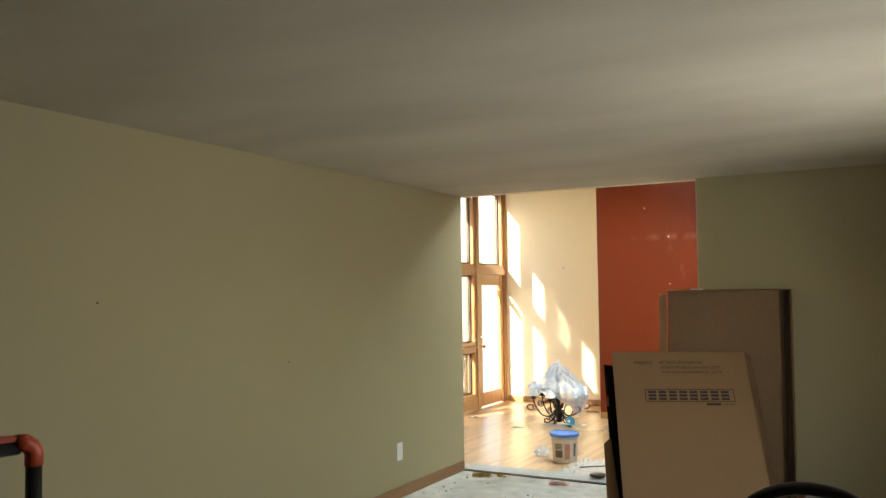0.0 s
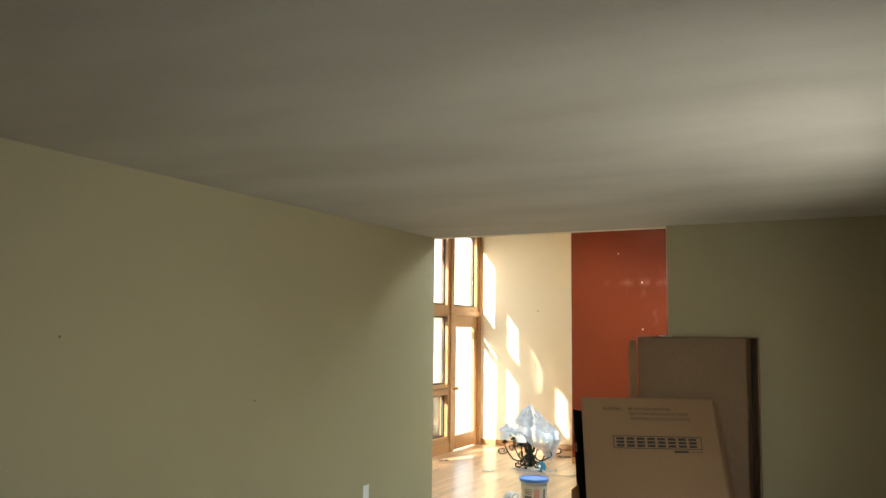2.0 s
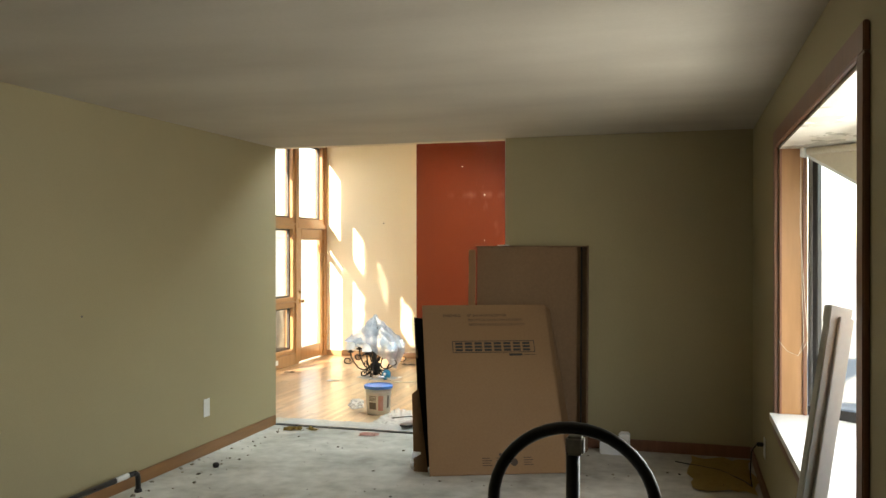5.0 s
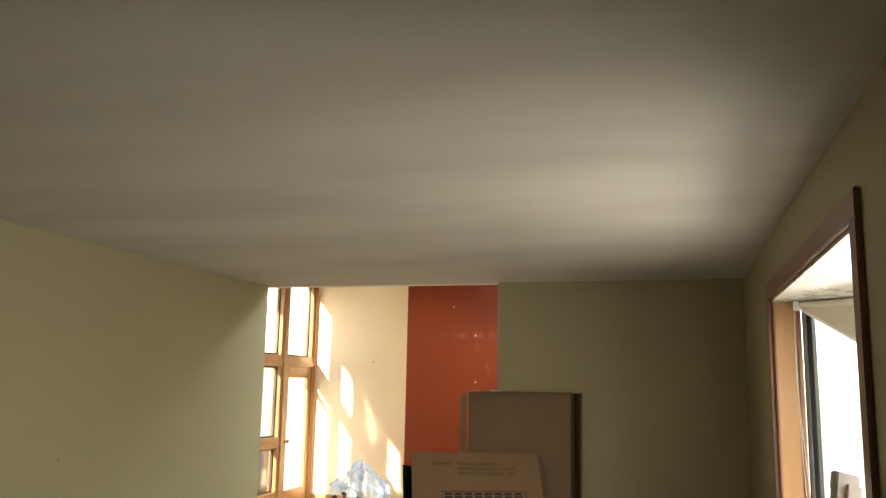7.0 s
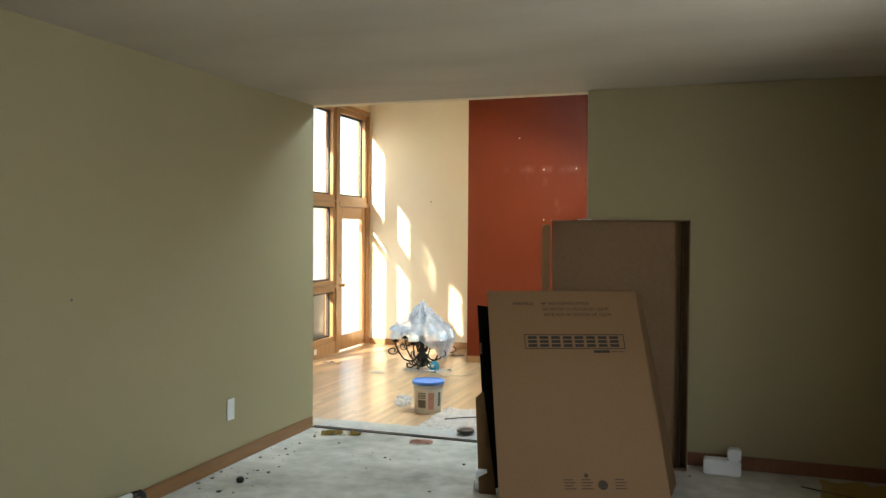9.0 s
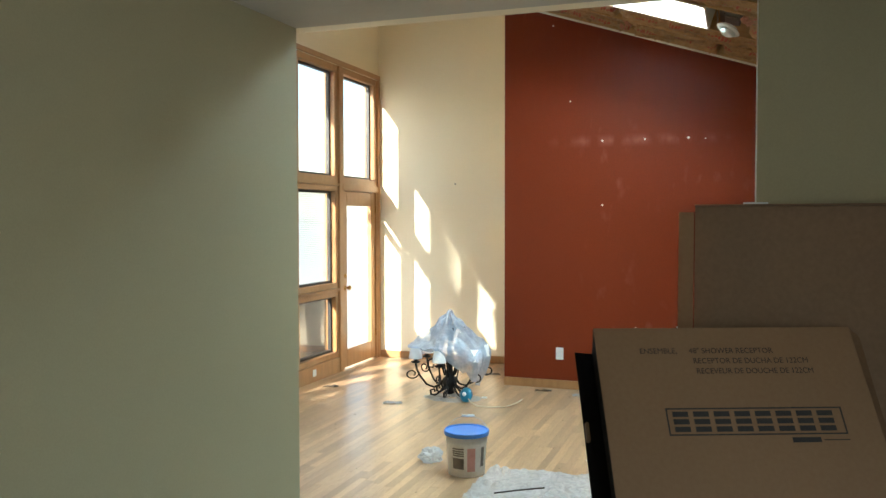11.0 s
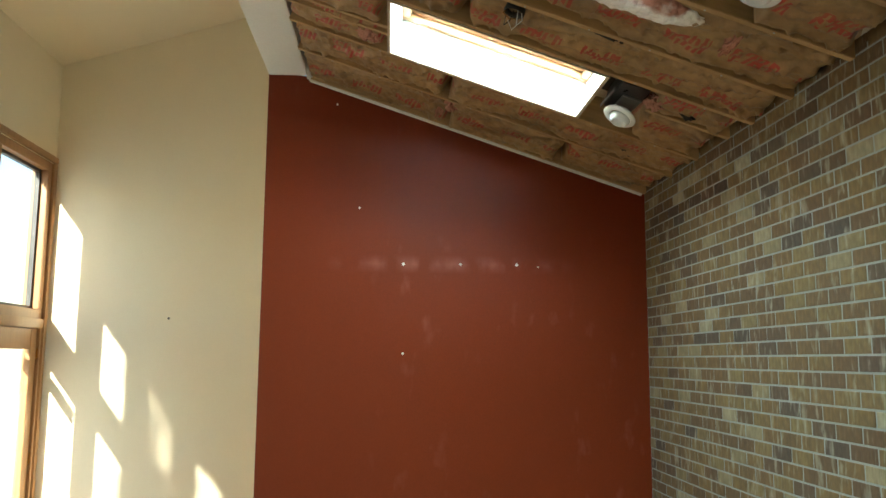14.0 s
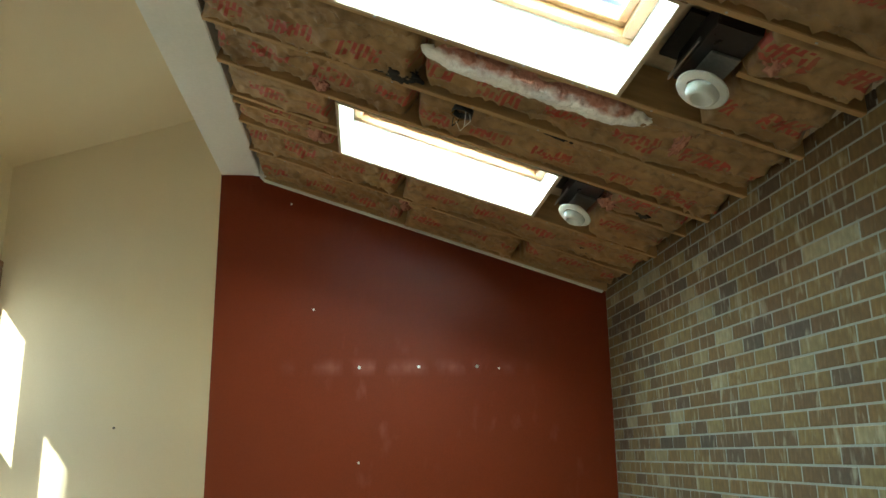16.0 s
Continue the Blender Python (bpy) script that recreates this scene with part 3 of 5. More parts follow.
part("lock_stile", one_box(DX0, DX1, sy0, sy0 + 0.12, dz0, dz1 - 0.004, bevel=0.004), OAK_TRIM, door)
part("hinge_stile", one_box(DX0, DX1, sy1 - 0.11, sy1, dz0, dz1 - 0.004, bevel=0.004), OAK_TRIM, door)
part("top_rail", one_box(DX0, DX1, sy0 + 0.121, sy1 - 0.111, dz1 - 0.17, dz1 - 0.004, bevel=0.004), OAK_TRIM, door)
part("bottom_rail", one_box(DX0, DX1, sy0 + 0.121, sy1 - 0.111, dz0, dz0 + 0.21, bevel=0.004), OAK_TRIM, door)
part("head_jamb", one_box(XW - 0.1, XW + 0.008, 11.423, dy1 - 0.001, dz1 + 0.0005, 1.8545), OAK_TRIM, door)
part("head_stop", one_box(XW - 0.10, XW - 0.062, dy0, dy1 - 0.037, dz1 - 0.03, dz1), OAK_TRIM, door)
pn = part("pane", one_box(XW - 0.038, XW - 0.034, sy0 + 0.115, sy1 - 0.105, dz0 + 0.205, dz1 - 0.165), GLASS, door)
pn.visible_shadow = False
bm = bmesh.new()
z = 1.55
while z < dz1 - 0.18:
    box(bm, -0.009, 0.009, sy0 + 0.122, sy1 - 0.112, 0, 0.001, m=pose(XW - 0.08, 0, z, 0, 20, 0))
    z += 0.012
part("blind_slats", bm, PLASTIC_WHITE, door, "fine white slats behind the upper glass")
bm = bmesh.new()
lathe(bm, [(0.028, 0), (0.028, 0.006), (0.011, 0.012), (0.011, 0.035), (0.026, 0.045), (0.031, 0.06), (0.024, 0.073), (0.004, 0.078)], 16, m=pose(DX1, sy0 + 0.06, 0.72, 0, 90, 0))
part("door_knob", bm, BRASS, door, "round brass knob", smooth=True)
bm = bmesh.new()
lathe(bm, [(0.024, 0), (0.024, 0.008), (0.014, 0.014), (0.01, 0.02)], 14, m=pose(DX1, sy0 + 0.06, 0.86, 0, 90, 0))
part("deadbolt", bm, BRASS, door, "brass deadbolt rose", smooth=True)
for z in (0.05, 0.75, 1.6):
    part("hinge", one_box(XW - 0.012, XW + 0.004, sy1 - 0.004, sy1 + 0.012, z, z + 0.09, bevel=0.003), BRASS, door)

# ---- sloping ceiling with rafters, wool and skylights ----
TILT = math.degrees(math.atan(SLOPE))
SM = pose(-2.83, 0, roof_z(-2.83), 0, TILT, 0)     # along the slope, along the room, out of the roof
LEN = 2.546 / math.cos(radians(TILT))
SU0, SU1 = 0.66, 1.865
SKY = [(9.44, 10.15), (7.75, 8.43)]


def kraft_print(name):
    """Brown facing paper with rows of blurred red print along the batt."""
    m = surface(name, (0.165, 0.09, 0.034), (0.41, 0.25, 0.108), 0.42, 2.6, 16, 0.6, 0.006, spread=0.12)
    t = m.node_tree
    n, link = t.nodes, t.links.new
    b = n["Principled BSDF"]
    base = b.inputs["Base Color"].links[0].from_socket
    tc, sep = n.new("ShaderNodeTexCoord"), n.new("ShaderNodeSeparateXYZ")
    link(tc.outputs["Object"], sep.inputs[0])

    def math_node(op, a, c=None):
        k = n.new("ShaderNodeMath")
        k.operation = op
        for i, v in enumerate((a, c)):
            if v is None:
                continue
            if isinstance(v, (int, float)):
                k.inputs[i].default_value = v
            else:
                link(v, k.inputs[i])
        return k.outputs[0]
    info = n.new("ShaderNodeObjectInfo")
    u = math_node("ADD", sep.outputs[0], math_node("MULTIPLY", info.outputs["Random"], 0.31))
    v = sep.outputs[1]
    word = math_node("LESS_THAN", math_node("FRACT", math_node("MULTIPLY", u, 3.1)), 0.66)
    wob = math_node("MULTIPLY", math_node("SUBTRACT", info.outputs["Random"], 0.5), 0.16)
    off = math_node("ABSOLUTE", math_node("SUBTRACT", v, wob))
    row = math_node("LESS_THAN", off, 0.058)
    slant = math_node("ADD", u, math_node("MULTIPLY", v, 0.22))
    stem = math_node("LESS_THAN", math_node("FRACT", math_node("MULTIPLY", slant, 34)), 0.60)
    bar = math_node("GREATER_THAN", math_node("SINE", math_node("MULTIPLY", v, 95)), 0.35)
    cell = n.new("ShaderNodeTexWhiteNoise")
    cell.noise_dimensions = "2D"
    comb = n.new("ShaderNodeCombineXYZ")
    link(math_node("FLOOR", math_node("MULTIPLY", slant, 34)), comb.inputs[0])
    link(math_node("FLOOR", math_node("MULTIPLY", v, 40)), comb.inputs[1])
    link(comb.outputs[0], cell.inputs["Vector"])
    keep = math_node("GREATER_THAN", cell.outputs["Value"], 0.17)
    ink = math_node("MULTIPLY", math_node("MAXIMUM", stem, math_node("MULTIPLY", bar, math_node("GREATER_THAN", cell.outputs["Value"], 0.7))), keep)
    fade = n.new("ShaderNodeTexNoise")
    fade.inputs["Scale"].default_value = 7.0
    link(tc.outputs["Object"], fade.inputs["Vector"])
    mask = math_node("MULTIPLY", math_node("MULTIPLY", word, row), math_node("MULTIPLY", ink, math_node("MULTIPLY", fade.outputs[0], 1.9)))
    mx = n.new("ShaderNodeMix")
    mx.data_type = "RGBA"
    link(mask, mx.inputs[0])
    link(base, mx.inputs[6])
    mx.inputs[7].default_value = (0.34, 0.045, 0.026, 1)
    link(mx.outputs[2], b.inputs["Base Color"])
    return m


KRAFT_PRINT = kraft_print("printed_kraft_facing")


def slope_box(name, u0, u1, v0, v1, d0, d1, mat, label, category, group, bevel=0.003, sag=0.0):
    vm = (v0 + v1) / 2
    bm = one_box(u0, u1, v0 - vm, v1 - vm, d0, d1, bevel=bevel)
    ob = tagged(part(name, bm, mat), label, category, group)
    ob.matrix_world = SM @ Matrix.Translation((0, vm, 0))
    return ob


def batt(u0, u1, v0, v1, mat, label, drop=0.0, rough_amp=0.02, seed=0, step=0.016):
    """A wrinkled strip of faced wool that fills the space between two rafters."""
    vm = (v0 + v1) / 2
    nu, nv = max(4, int((u1 - u0) / step)), max(6, int((v1 - v0) / step))
    bm = bmesh.new()
    low, top = [], []
    for i in range(nu + 1):
        ra, rb = [], []
        for j in range(nv + 1):
            a, b = i / nu, j / nv
            u, v = u0 + (u1 - u0) * a, v0 + (v1 - v0) * b
            side = min(b, 1 - b) * (v1 - v0)
            end = min(a, 1 - a) * (u1 - u0)
            tuck = max(0.0, 1 - side / max(0.006, 0.026 + 0.045 * noise.noise(Vector((u * 4, seed, b > 0.5))))) ** 1.2 + max(0.0, 1 - end / max(0.008, 0.035 + 0.06 * noise.noise(Vector((v * 9, seed, a > 0.5)))))
            q = Vector((u * 1.5, v * 5.0, seed * 1.7))
            w = Vector((u * 6 + 9 * v, v * 5 - 3 * u, seed * 3.1))
            crease = (1 - min(1.0, abs(noise.noise(q)) * 7)) * 0.45 + (1 - min(1.0, abs(noise.noise(w * 0.8)) * 11)) * 0.42 + (1 - min(1.0, abs(noise.noise(w * 2.1)) * 9)) * 0.30
            wave = noise.noise(Vector((u * 1.2, v * 2.5, seed * 0.7)))
            d = 0.016 - drop + 0.014 * wave - 0.8 * rough_amp * crease + 0.11 * min(1.0, tuck)
            d = max(d, -0.034)
            ra.append(bm.verts.new((u, v - vm, d)))
            rb.append(bm.verts.new((u, v - vm, 0.14)) if i in (0, nu) or j in (0, nv) else None)
        low.append(ra), top.append(rb)
    face = bmesh.new()
    fv = [[face.verts.new(low[i][j].co - Vector((0, 0, 0.003))) for j in range(nv + 1)] for i in range(nu + 1)]
    for i in range(nu):
        for j in range(nv):
            face.faces.new((fv[i][j], fv[i][j + 1], fv[i + 1][j + 1], fv[i + 1][j]))
            bm.faces.new((low[i][j], low[i][j + 1], low[i + 1][j + 1], low[i + 1][j]))
    ring = [(i, 0) for i in range(nu)] + [(nu, j) for j in range(nv)] + [(i, nv) for i in range(nu, 0, -1)] + [(0, j) for j in range(nv, 0, -1)]
    for (i, j), (k, l) in zip(ring, ring[1:] + ring[:1]):
        bm.faces.new((low[i][j], low[k][l], top[k][l], top[i][j]))
    bm.faces.new([top[i][j] for i, j in ring])
    ob = tagged(part("insulation_batt", bm, PINK_WOOL, smooth=True), label, "insulation", "insulation between the rafters")
    ob.matrix_world = SM @ Matrix.Translation((0, vm, 0))
    part("paper_facing", face, mat, ob, "brown kraft paper with faded red print", smooth=True)
    return ob


# roof deck in one mesh round the two shafts
bm = bmesh.new()
ys = [YE + 0.1, SKY[1][0] - 0.02, SKY[1][1] + 0.02, SKY[0][0] - 0.02, SKY[0][1] + 0.02, YR + 0.12]
for k, (a, b) in enumerate(zip(ys, ys[1:])):
    if k in (1, 3):
        box(bm, -0.3, SU0 - 0.02, a, b, 0.17, 0.22)
        box(bm, SU1 + 0.02, LEN + 0.3, a, b, 0.17, 0.22)
    else:
        box(bm, -0.3, LEN + 0.3, a, b, 0.17, 0.22)
ob = structure("ceiling_roof_deck", bm, RAW_WOOD, "bare roof boards above the rafters", "ceiling")
ob.matrix_world = SM

NAIL = bpy.data.meshes.new("nail")
bm = lathe(bmesh.new(), [(0.0055, -0.004), (0.0055, -0.002), (0.002, 0.0)], 8)
bm.to_mesh(NAIL)
bm.free()
NAIL.materials.append(STEEL)
RAFTERS = [11.24, 10.67, 10.19, 9.40, 8.98, 8.465, 7.715, 7.25, 6.80]
for y in RAFTERS:
    rf = slope_box("rafter", 0.0, LEN, y - 0.019, y + 0.019, -0.012, 0.165, RAFTER_WOOD, "bare pine rafter with nails along its lower edge", "rafter", "rafters of the sloping ceiling")
    for k in range(7):
        nl = new("nail", NAIL)
        nl.parent, nl.location = rf, (0.2 + 0.36 * k + 0.05 * math.sin(y * 9 + k * 5), 0.008 * math.sin(y * 5 + k * 3), -0.012)
slope_box("rafter", 0.0, SU0 - 0.02, 9.80, 9.838, -0.004, 0.16, RAFTER_WOOD, "short bare pine rafter beside the skylight", "rafter", "rafters of the sloping ceiling")
slope_box("rafter", 0.0, SU0 - 0.02, 9.90, 9.935, -0.004, 0.16, RAFTER_WOOD, "short bare pine rafter beside the skylight", "rafter", "rafters of the sloping ceiling")
slope_box("rafter", SU1 + 0.31, LEN, 9.70, 9.738, -0.004, 0.16, RAFTER_WOOD, "short bare pine rafter beside the skylight", "rafter", "rafters of the sloping ceiling")
slope_box("rafter", SU1 + 0.33, LEN, 8.02, 8.058, -0.004, 0.16, RAFTER_WOOD, "short bare pine rafter beside the skylight", "rafter", "rafters of the sloping ceiling")
slope_box("ceiling_edge_strip", 0.03, LEN - 0.02, YR - 0.03, YR - 0.002, -0.03, -0.008, WHITE, "ragged white plaster edge above the red wall", "plaster edge", "", 0.006)

B_LAB = "brown kraft-faced insulation with faded red print"
sd = 1
for y0, y1 in ((10.67, 11.24), (10.19, 10.67), (8.98, 9.40), (8.465, 8.98), (7.25, 7.715), (6.80, 7.25)):
    cuts = [0.0, 0.75 + 0.35 * (sd % 3), 1.75 + 0.2 * (sd % 2), LEN] if sd % 2 else [0.0, 1.05, LEN]
    for a, b in zip(cuts, cuts[1:]):
        batt(a + 0.006, b - 0.006, y0 + 0.021, y1 - 0.021, KRAFT_PRINT, B_LAB, 0.008 * (sd % 3), 0.07, sd)
        sd += 1
for (y0, y1), mid in ((SKY[0], 9.70), (SKY[1], 8.02)):
    if y0 > 9:
        for a, b in ((9.42, 9.79), (9.845, 9.895), (9.94, 10.17)):
            batt(0.005, SU0 - 0.045, a, b, KRAFT_PRINT, B_LAB, 0.01, 0.04, sd)
            sd += 1
    else:
        batt(0.005, SU0 - 0.045, y0 - 0.01, y1 + 0.01, KRAFT_PRINT, B_LAB, 0.02, 0.04, sd)
    batt(SU1 + 0.33, LEN - 0.05, mid + 0.04, y1 + 0.015, KRAFT_PRINT, B_LAB, 0.02, 0.05, sd + 1)
    batt(SU1 + 0.30, LEN - 0.05, y0 - 0.012, mid - 0.003, KRAFT_PRINT, B_LAB, 0.015, 0.05, sd + 2)
    sd += 3


def wool_or_shade_lump(u, v, su, sv, sd_, mat, label, seed):
    bm = bmesh.new()
    bmesh.ops.create_icosphere(bm, subdivisions=4, radius=1.0)
    for q in bm.verts:
        p = q.co.copy()
        k = 1 + 0.55 * noise.noise(p * 2.2 + Vector((seed, 0, 0))) + 0.3 * noise.noise(p * 6 + Vector((0, seed, 0)))
        q.co = Vector((p.x * su * k, p.y * sv * k, p.z * sd_ * k))
    ob = tagged(part("loose_wool_or_shade", bm, mat, smooth=True), label, "insulation", "loose tufts of wool")
    ob.matrix_world = SM @ Matrix.Translation((u, v, 0.02))
    return ob


wool_or_shade_lump(1.02, 11.0, 0.04, 0.16, 0.04, PINK_WOOL, "torn pink glass wool hanging out above the red wall", 3)
wool_or_shade_lump(1.10, 10.8, 0.05, 0.12, 0.04, PINK_WOOL, "torn pink glass wool hanging out above the red wall", 8)
wool_or_shade_lump(0.50, 10.04, 0.07, 0.09, 0.04, PINK_WOOL, "torn pink glass wool beside the skylight", 5)
wool_or_shade_lump(2.24, 8.72, 0.025, 0.12, 0.03, PINK_WOOL, "torn pink glass wool between two rafters", 6)
wool_or_shade_lump(2.20, 9.62, 0.05, 0.06, 0.04, PINK_WOOL, "pink glass wool beside the recessed lamp", 9)
wool_or_shade_lump(2.28, 7.93, 0.05, 0.08, 0.035, PINK_WOOL, "pink glass wool beside the recessed lamp", 10)
# the DARK lumps are no wool: shade of torn holes painted black
wool_or_shade_lump(0.95, 8.93, 0.10, 0.06, 0.035, DARK, "black lump painted as the shade in a torn hole of the insulation paper", 12)
wool_or_shade_lump(2.40, 9.62, 0.06, 0.05, 0.03, DARK, "black lump painted as the shade in a torn hole of the insulation paper", 15)
wool_or_shade_lump(1.75, 9.01, 0.09, 0.025, 0.03, DARK, "black lump painted as the shade in a torn hole of the insulation paper", 16)
wool_or_shade_lump(0.55, 9.31, 0.05, 0.08, 0.03, PINK_WOOL, "torn pink glass wool beside the skylight", 17)
# one more black lump painted as a hole's shade
wool_or_shade_lump(2.30, 10.52, 0.08, 0.04, 0.03, DARK, "black lump painted as the shade in a torn hole of the insulation paper", 18)
def skylit_wool():
    """Pink wool with the skylight's light painted pale on its outer side, with a ragged edge."""
    m = surface("skylit_glass_wool", (0.34, 0.12, 0.08), (0.54, 0.26, 0.19), 0.95, 9, 50, 0.9, 0.012)
    n, link = m.node_tree.nodes, m.node_tree.links.new
    b = n["Principled BSDF"]
    base = b.inputs["Base Color"].links[0].from_socket
    tc, sep, tex, add, rng, mx = n.new("ShaderNodeTexCoord"), n.new("ShaderNodeSeparateXYZ"), n.new("ShaderNodeTexNoise"), n.new("ShaderNodeMath"), n.new("ShaderNodeMapRange"), n.new("ShaderNodeMix")
    link(tc.outputs["Object"], sep.inputs[0]), link(tc.outputs["Object"], tex.inputs["Vector"])
    tex.inputs["Scale"].default_value, tex.inputs["Detail"].default_value = 11, 6
    add.operation, add.inputs[2].default_value = "MULTIPLY_ADD", 0.0
    add.inputs[1].default_value = -0.16
    link(tex.outputs[0], add.inputs[0]), link(sep.outputs[1], add.inputs[2])
    for sock, v in zip(rng.inputs[1:5], (-0.150, -0.110, 0.0, 1.0)):
        sock.default_value = v
    link(add.outputs[0], rng.inputs[0])
    mx.data_type = "RGBA"
    # near-white painted in for the light that falls on the wool
    mx.inputs[7].default_value = (0.90, 0.85, 0.81, 1)
    link(rng.outputs[0], mx.inputs[0]), link(base, mx.inputs[6]), link(mx.outputs[2], b.inputs["Base Color"])
    return m


# long bare roll of wool beside the near skylight
bm = bmesh.new()
rows = []
for i in range(161):
    a = i / 160
    ends = min(1, 6 * a, 6 * (1 - a)) ** 0.5
    row = []
    for k in range(17):
        th = math.pi * k / 16
        r = 0.058 * ends + 0.009 * noise.noise(Vector((a * 14, th * 2, 4))) + 0.008 * noise.noise(Vector((a * 40, th * 6, 1)))
        row.append(bm.verts.new((-0.52 + 1.04 * a, -1.5 * r * math.cos(th), 0.02 - r * math.sin(th))))
    rows.append(row)
for r0, r1 in zip(rows, rows[1:]):
    for k in range(16):
        bm.faces.new((r0[k], r0[k + 1], r1[k + 1], r1[k]))
ob = tagged(part("wool_roll", bm, skylit_wool(), smooth=True), "bulging strip of pink glass wool, its skylit side painted pale", "insulation")
ob.matrix_world = SM @ Matrix.Translation((1.56, 8.60, -0.012))

for y0, y1 in SKY:
    s = thing("skylight", SM @ Matrix.Translation(((SU0 + SU1) / 2, (y0 + y1) / 2, 0)), "roof skylight with a white boarded shaft and pine frame", "skylight", "skylights")
    hu, hv, top = (SU1 - SU0) / 2, (y1 - y0) / 2, 0.27
    lamp = opening_light("skylight_light", 0, 0, 0, 0, 0, 0, 2.0, 1.4, 195, (0.70, 0.89, 1.0))
    lamp.matrix_world = SM @ Matrix.Translation(((SU0 + SU1) / 2, (y0 + y1) / 2, 0.36))
    for sgn in (-1, 1):
        part("shaft_board_long", one_box(-hu - 0.018, hu + 0.018, min(sgn * hv, sgn * (hv + 0.018)), max(sgn * hv, sgn * (hv + 0.018)), -0.012, top, bevel=0.002), WHITE, s)
        part("shaft_board_short", one_box(min(sgn * hu, sgn * (hu + 0.018)), max(sgn * hu, sgn * (hu + 0.018)), -hv, hv, -0.012, top, bevel=0.002), WHITE, s)
        part("board_edge_long", one_box(-hu - 0.02, hu + 0.02, min(sgn * (hv + 0.001), sgn * (hv + 0.019)), max(sgn * (hv + 0.001), sgn * (hv + 0.019)), -0.018, -0.0125), RAW_WOOD, s)
        part("board_edge_short", one_box(min(sgn * (hu + 0.001), sgn * (hu + 0.019)), max(sgn * (hu + 0.001), sgn * (hu + 0.019)), -hv, hv, -0.018, -0.0125), RAW_WOOD, s)
        part("frame_long", one_box(-hu + 0.001, hu - 0.001, min(sgn * (hv - 0.05), sgn * (hv - 0.001)), max(sgn * (hv - 0.05), sgn * (hv - 0.001)), top - 0.06, top + 0.03, bevel=0.004), OAK_TRIM, s)
        part("frame_short", one_box(min(sgn * (hu - 0.05), sgn * (hu - 0.001)), max(sgn * (hu - 0.05), sgn * (hu - 0.001)), -hv + 0.051, hv - 0.051, top - 0.06, top + 0.03, bevel=0.004), OAK_TRIM, s)
        part("sash_long", one_box(-hu + 0.052, hu - 0.052, min(sgn * (hv - 0.09), sgn * (hv - 0.052)), max(sgn * (hv - 0.09), sgn * (hv - 0.052)), top - 0.02, top + 0.04, bevel=0.004), OAK_TRIM, s)
        part("sash_short", one_box(min(sgn * (hu - 0.09), sgn * (hu - 0.052)), max(sgn * (hu - 0.09), sgn * (hu - 0.052)), -hv + 0.091, hv - 0.091, top - 0.02, top + 0.04, bevel=0.004), OAK_TRIM, s)
    g = part("pane", one_box(-hu + 0.085, hu - 0.085, -hv + 0.085, hv - 0.085, top + 0.012, top + 0.018), GLASS, s)
    g.visible_shadow = False
    bm = bmesh.new()
    tube(bm, [(hu - 0.3, -hv + 0.1, top - 0.005), (hu - 0.3, -hv + 0.1, top - 0.04), (hu - 0.16, -hv + 0.1, top - 0.04), (hu - 0.16, -hv + 0.1, top - 0.005)], 0.006, 8)
    part("handle_bar", bm, STEEL, s)
    for f in (-0.7, -0.2, 0.35, 0.8):
        bm = bmesh.new()
        lathe(bm, [(0.006, -0.022), (0.006, -0.019), (0.003, -0.018)], 8, m=Matrix.Translation((f * hu, hv + 0.012, 0)))
        part("nail_head", bm, STEEL, s)

for u, v in ((2.07, 9.80), (2.12, 8.13)):
    s = thing("recessed_lamp", SM @ Matrix.Translation((u, v, 0)), "bare recessed lamp with white eyeball trim hanging from its housing", "ceiling lamp", "recessed lamps")
    part("housing", one_box(-0.10, 0.06, -0.32, 0.10, 0.012, 0.13, bevel=0.004), BLACK_PAINT, s, "black metal lamp housing")
    # black slab painted as the shade above the housing
    part("void_shade", one_box(-0.16, 0.22, -0.16, 0.16, 0.131, 0.15), DARK, s)
    part("bracket", one_box(-0.055, 0.055, -0.165, 0.06, 0.0, 0.011, bevel=0.003), STEEL, s, "grey metal lamp plate")
    part("mounting_rail", one_box(-0.118, -0.112, -0.2, 0.10, 0.0, 0.02, bevel=0.001), STEEL, s)
    bm = bmesh.new()
    lathe(bm, [(0.062, -0.055), (0.092, -0.052), (0.098, -0.046), (0.092, -0.040), (0.07, -0.034), (0.066, -0.02)], 32, m=pose(0, 0, -0.015, -10, 12, 0), close=False)
    part("trim_ring", bm, PLASTIC_WHITE, s, "white trim ring", smooth=True)
    bm = bmesh.new()
    lathe(bm, [(0.064, -0.045), (0.062, -0.062), (0.054, -0.078), (0.042, -0.088), (0.038, -0.084), (0.03, -0.06)], 28, m=pose(0, 0, -0.015, -6, 4, 0))
    part("eyeball", bm, PLASTIC_WHITE, s, "white swivelling lamp eyeball", smooth=True)
s = thing("junction_box", SM @ Matrix.Translation((1.29, 9.05, 0)), "open round electrical box with loose wires", "electrical box")
bm = bmesh.new()
lathe(bm, [(0.045, 0.04), (0.05, 0.0), (0.052, -0.03), (0.046, -0.03), (0.04, 0.0), (0.036, 0.03)], 20, close=False)
part("box_ring", bm, BLACK_IRON, s, smooth=True)
bm = bmesh.new()
lathe(bm, [(0.045, 0.02), (0.045, 0.03)], 16)
# black disc painted as the shade inside the box
part("box_bottom", bm, DARK, s)
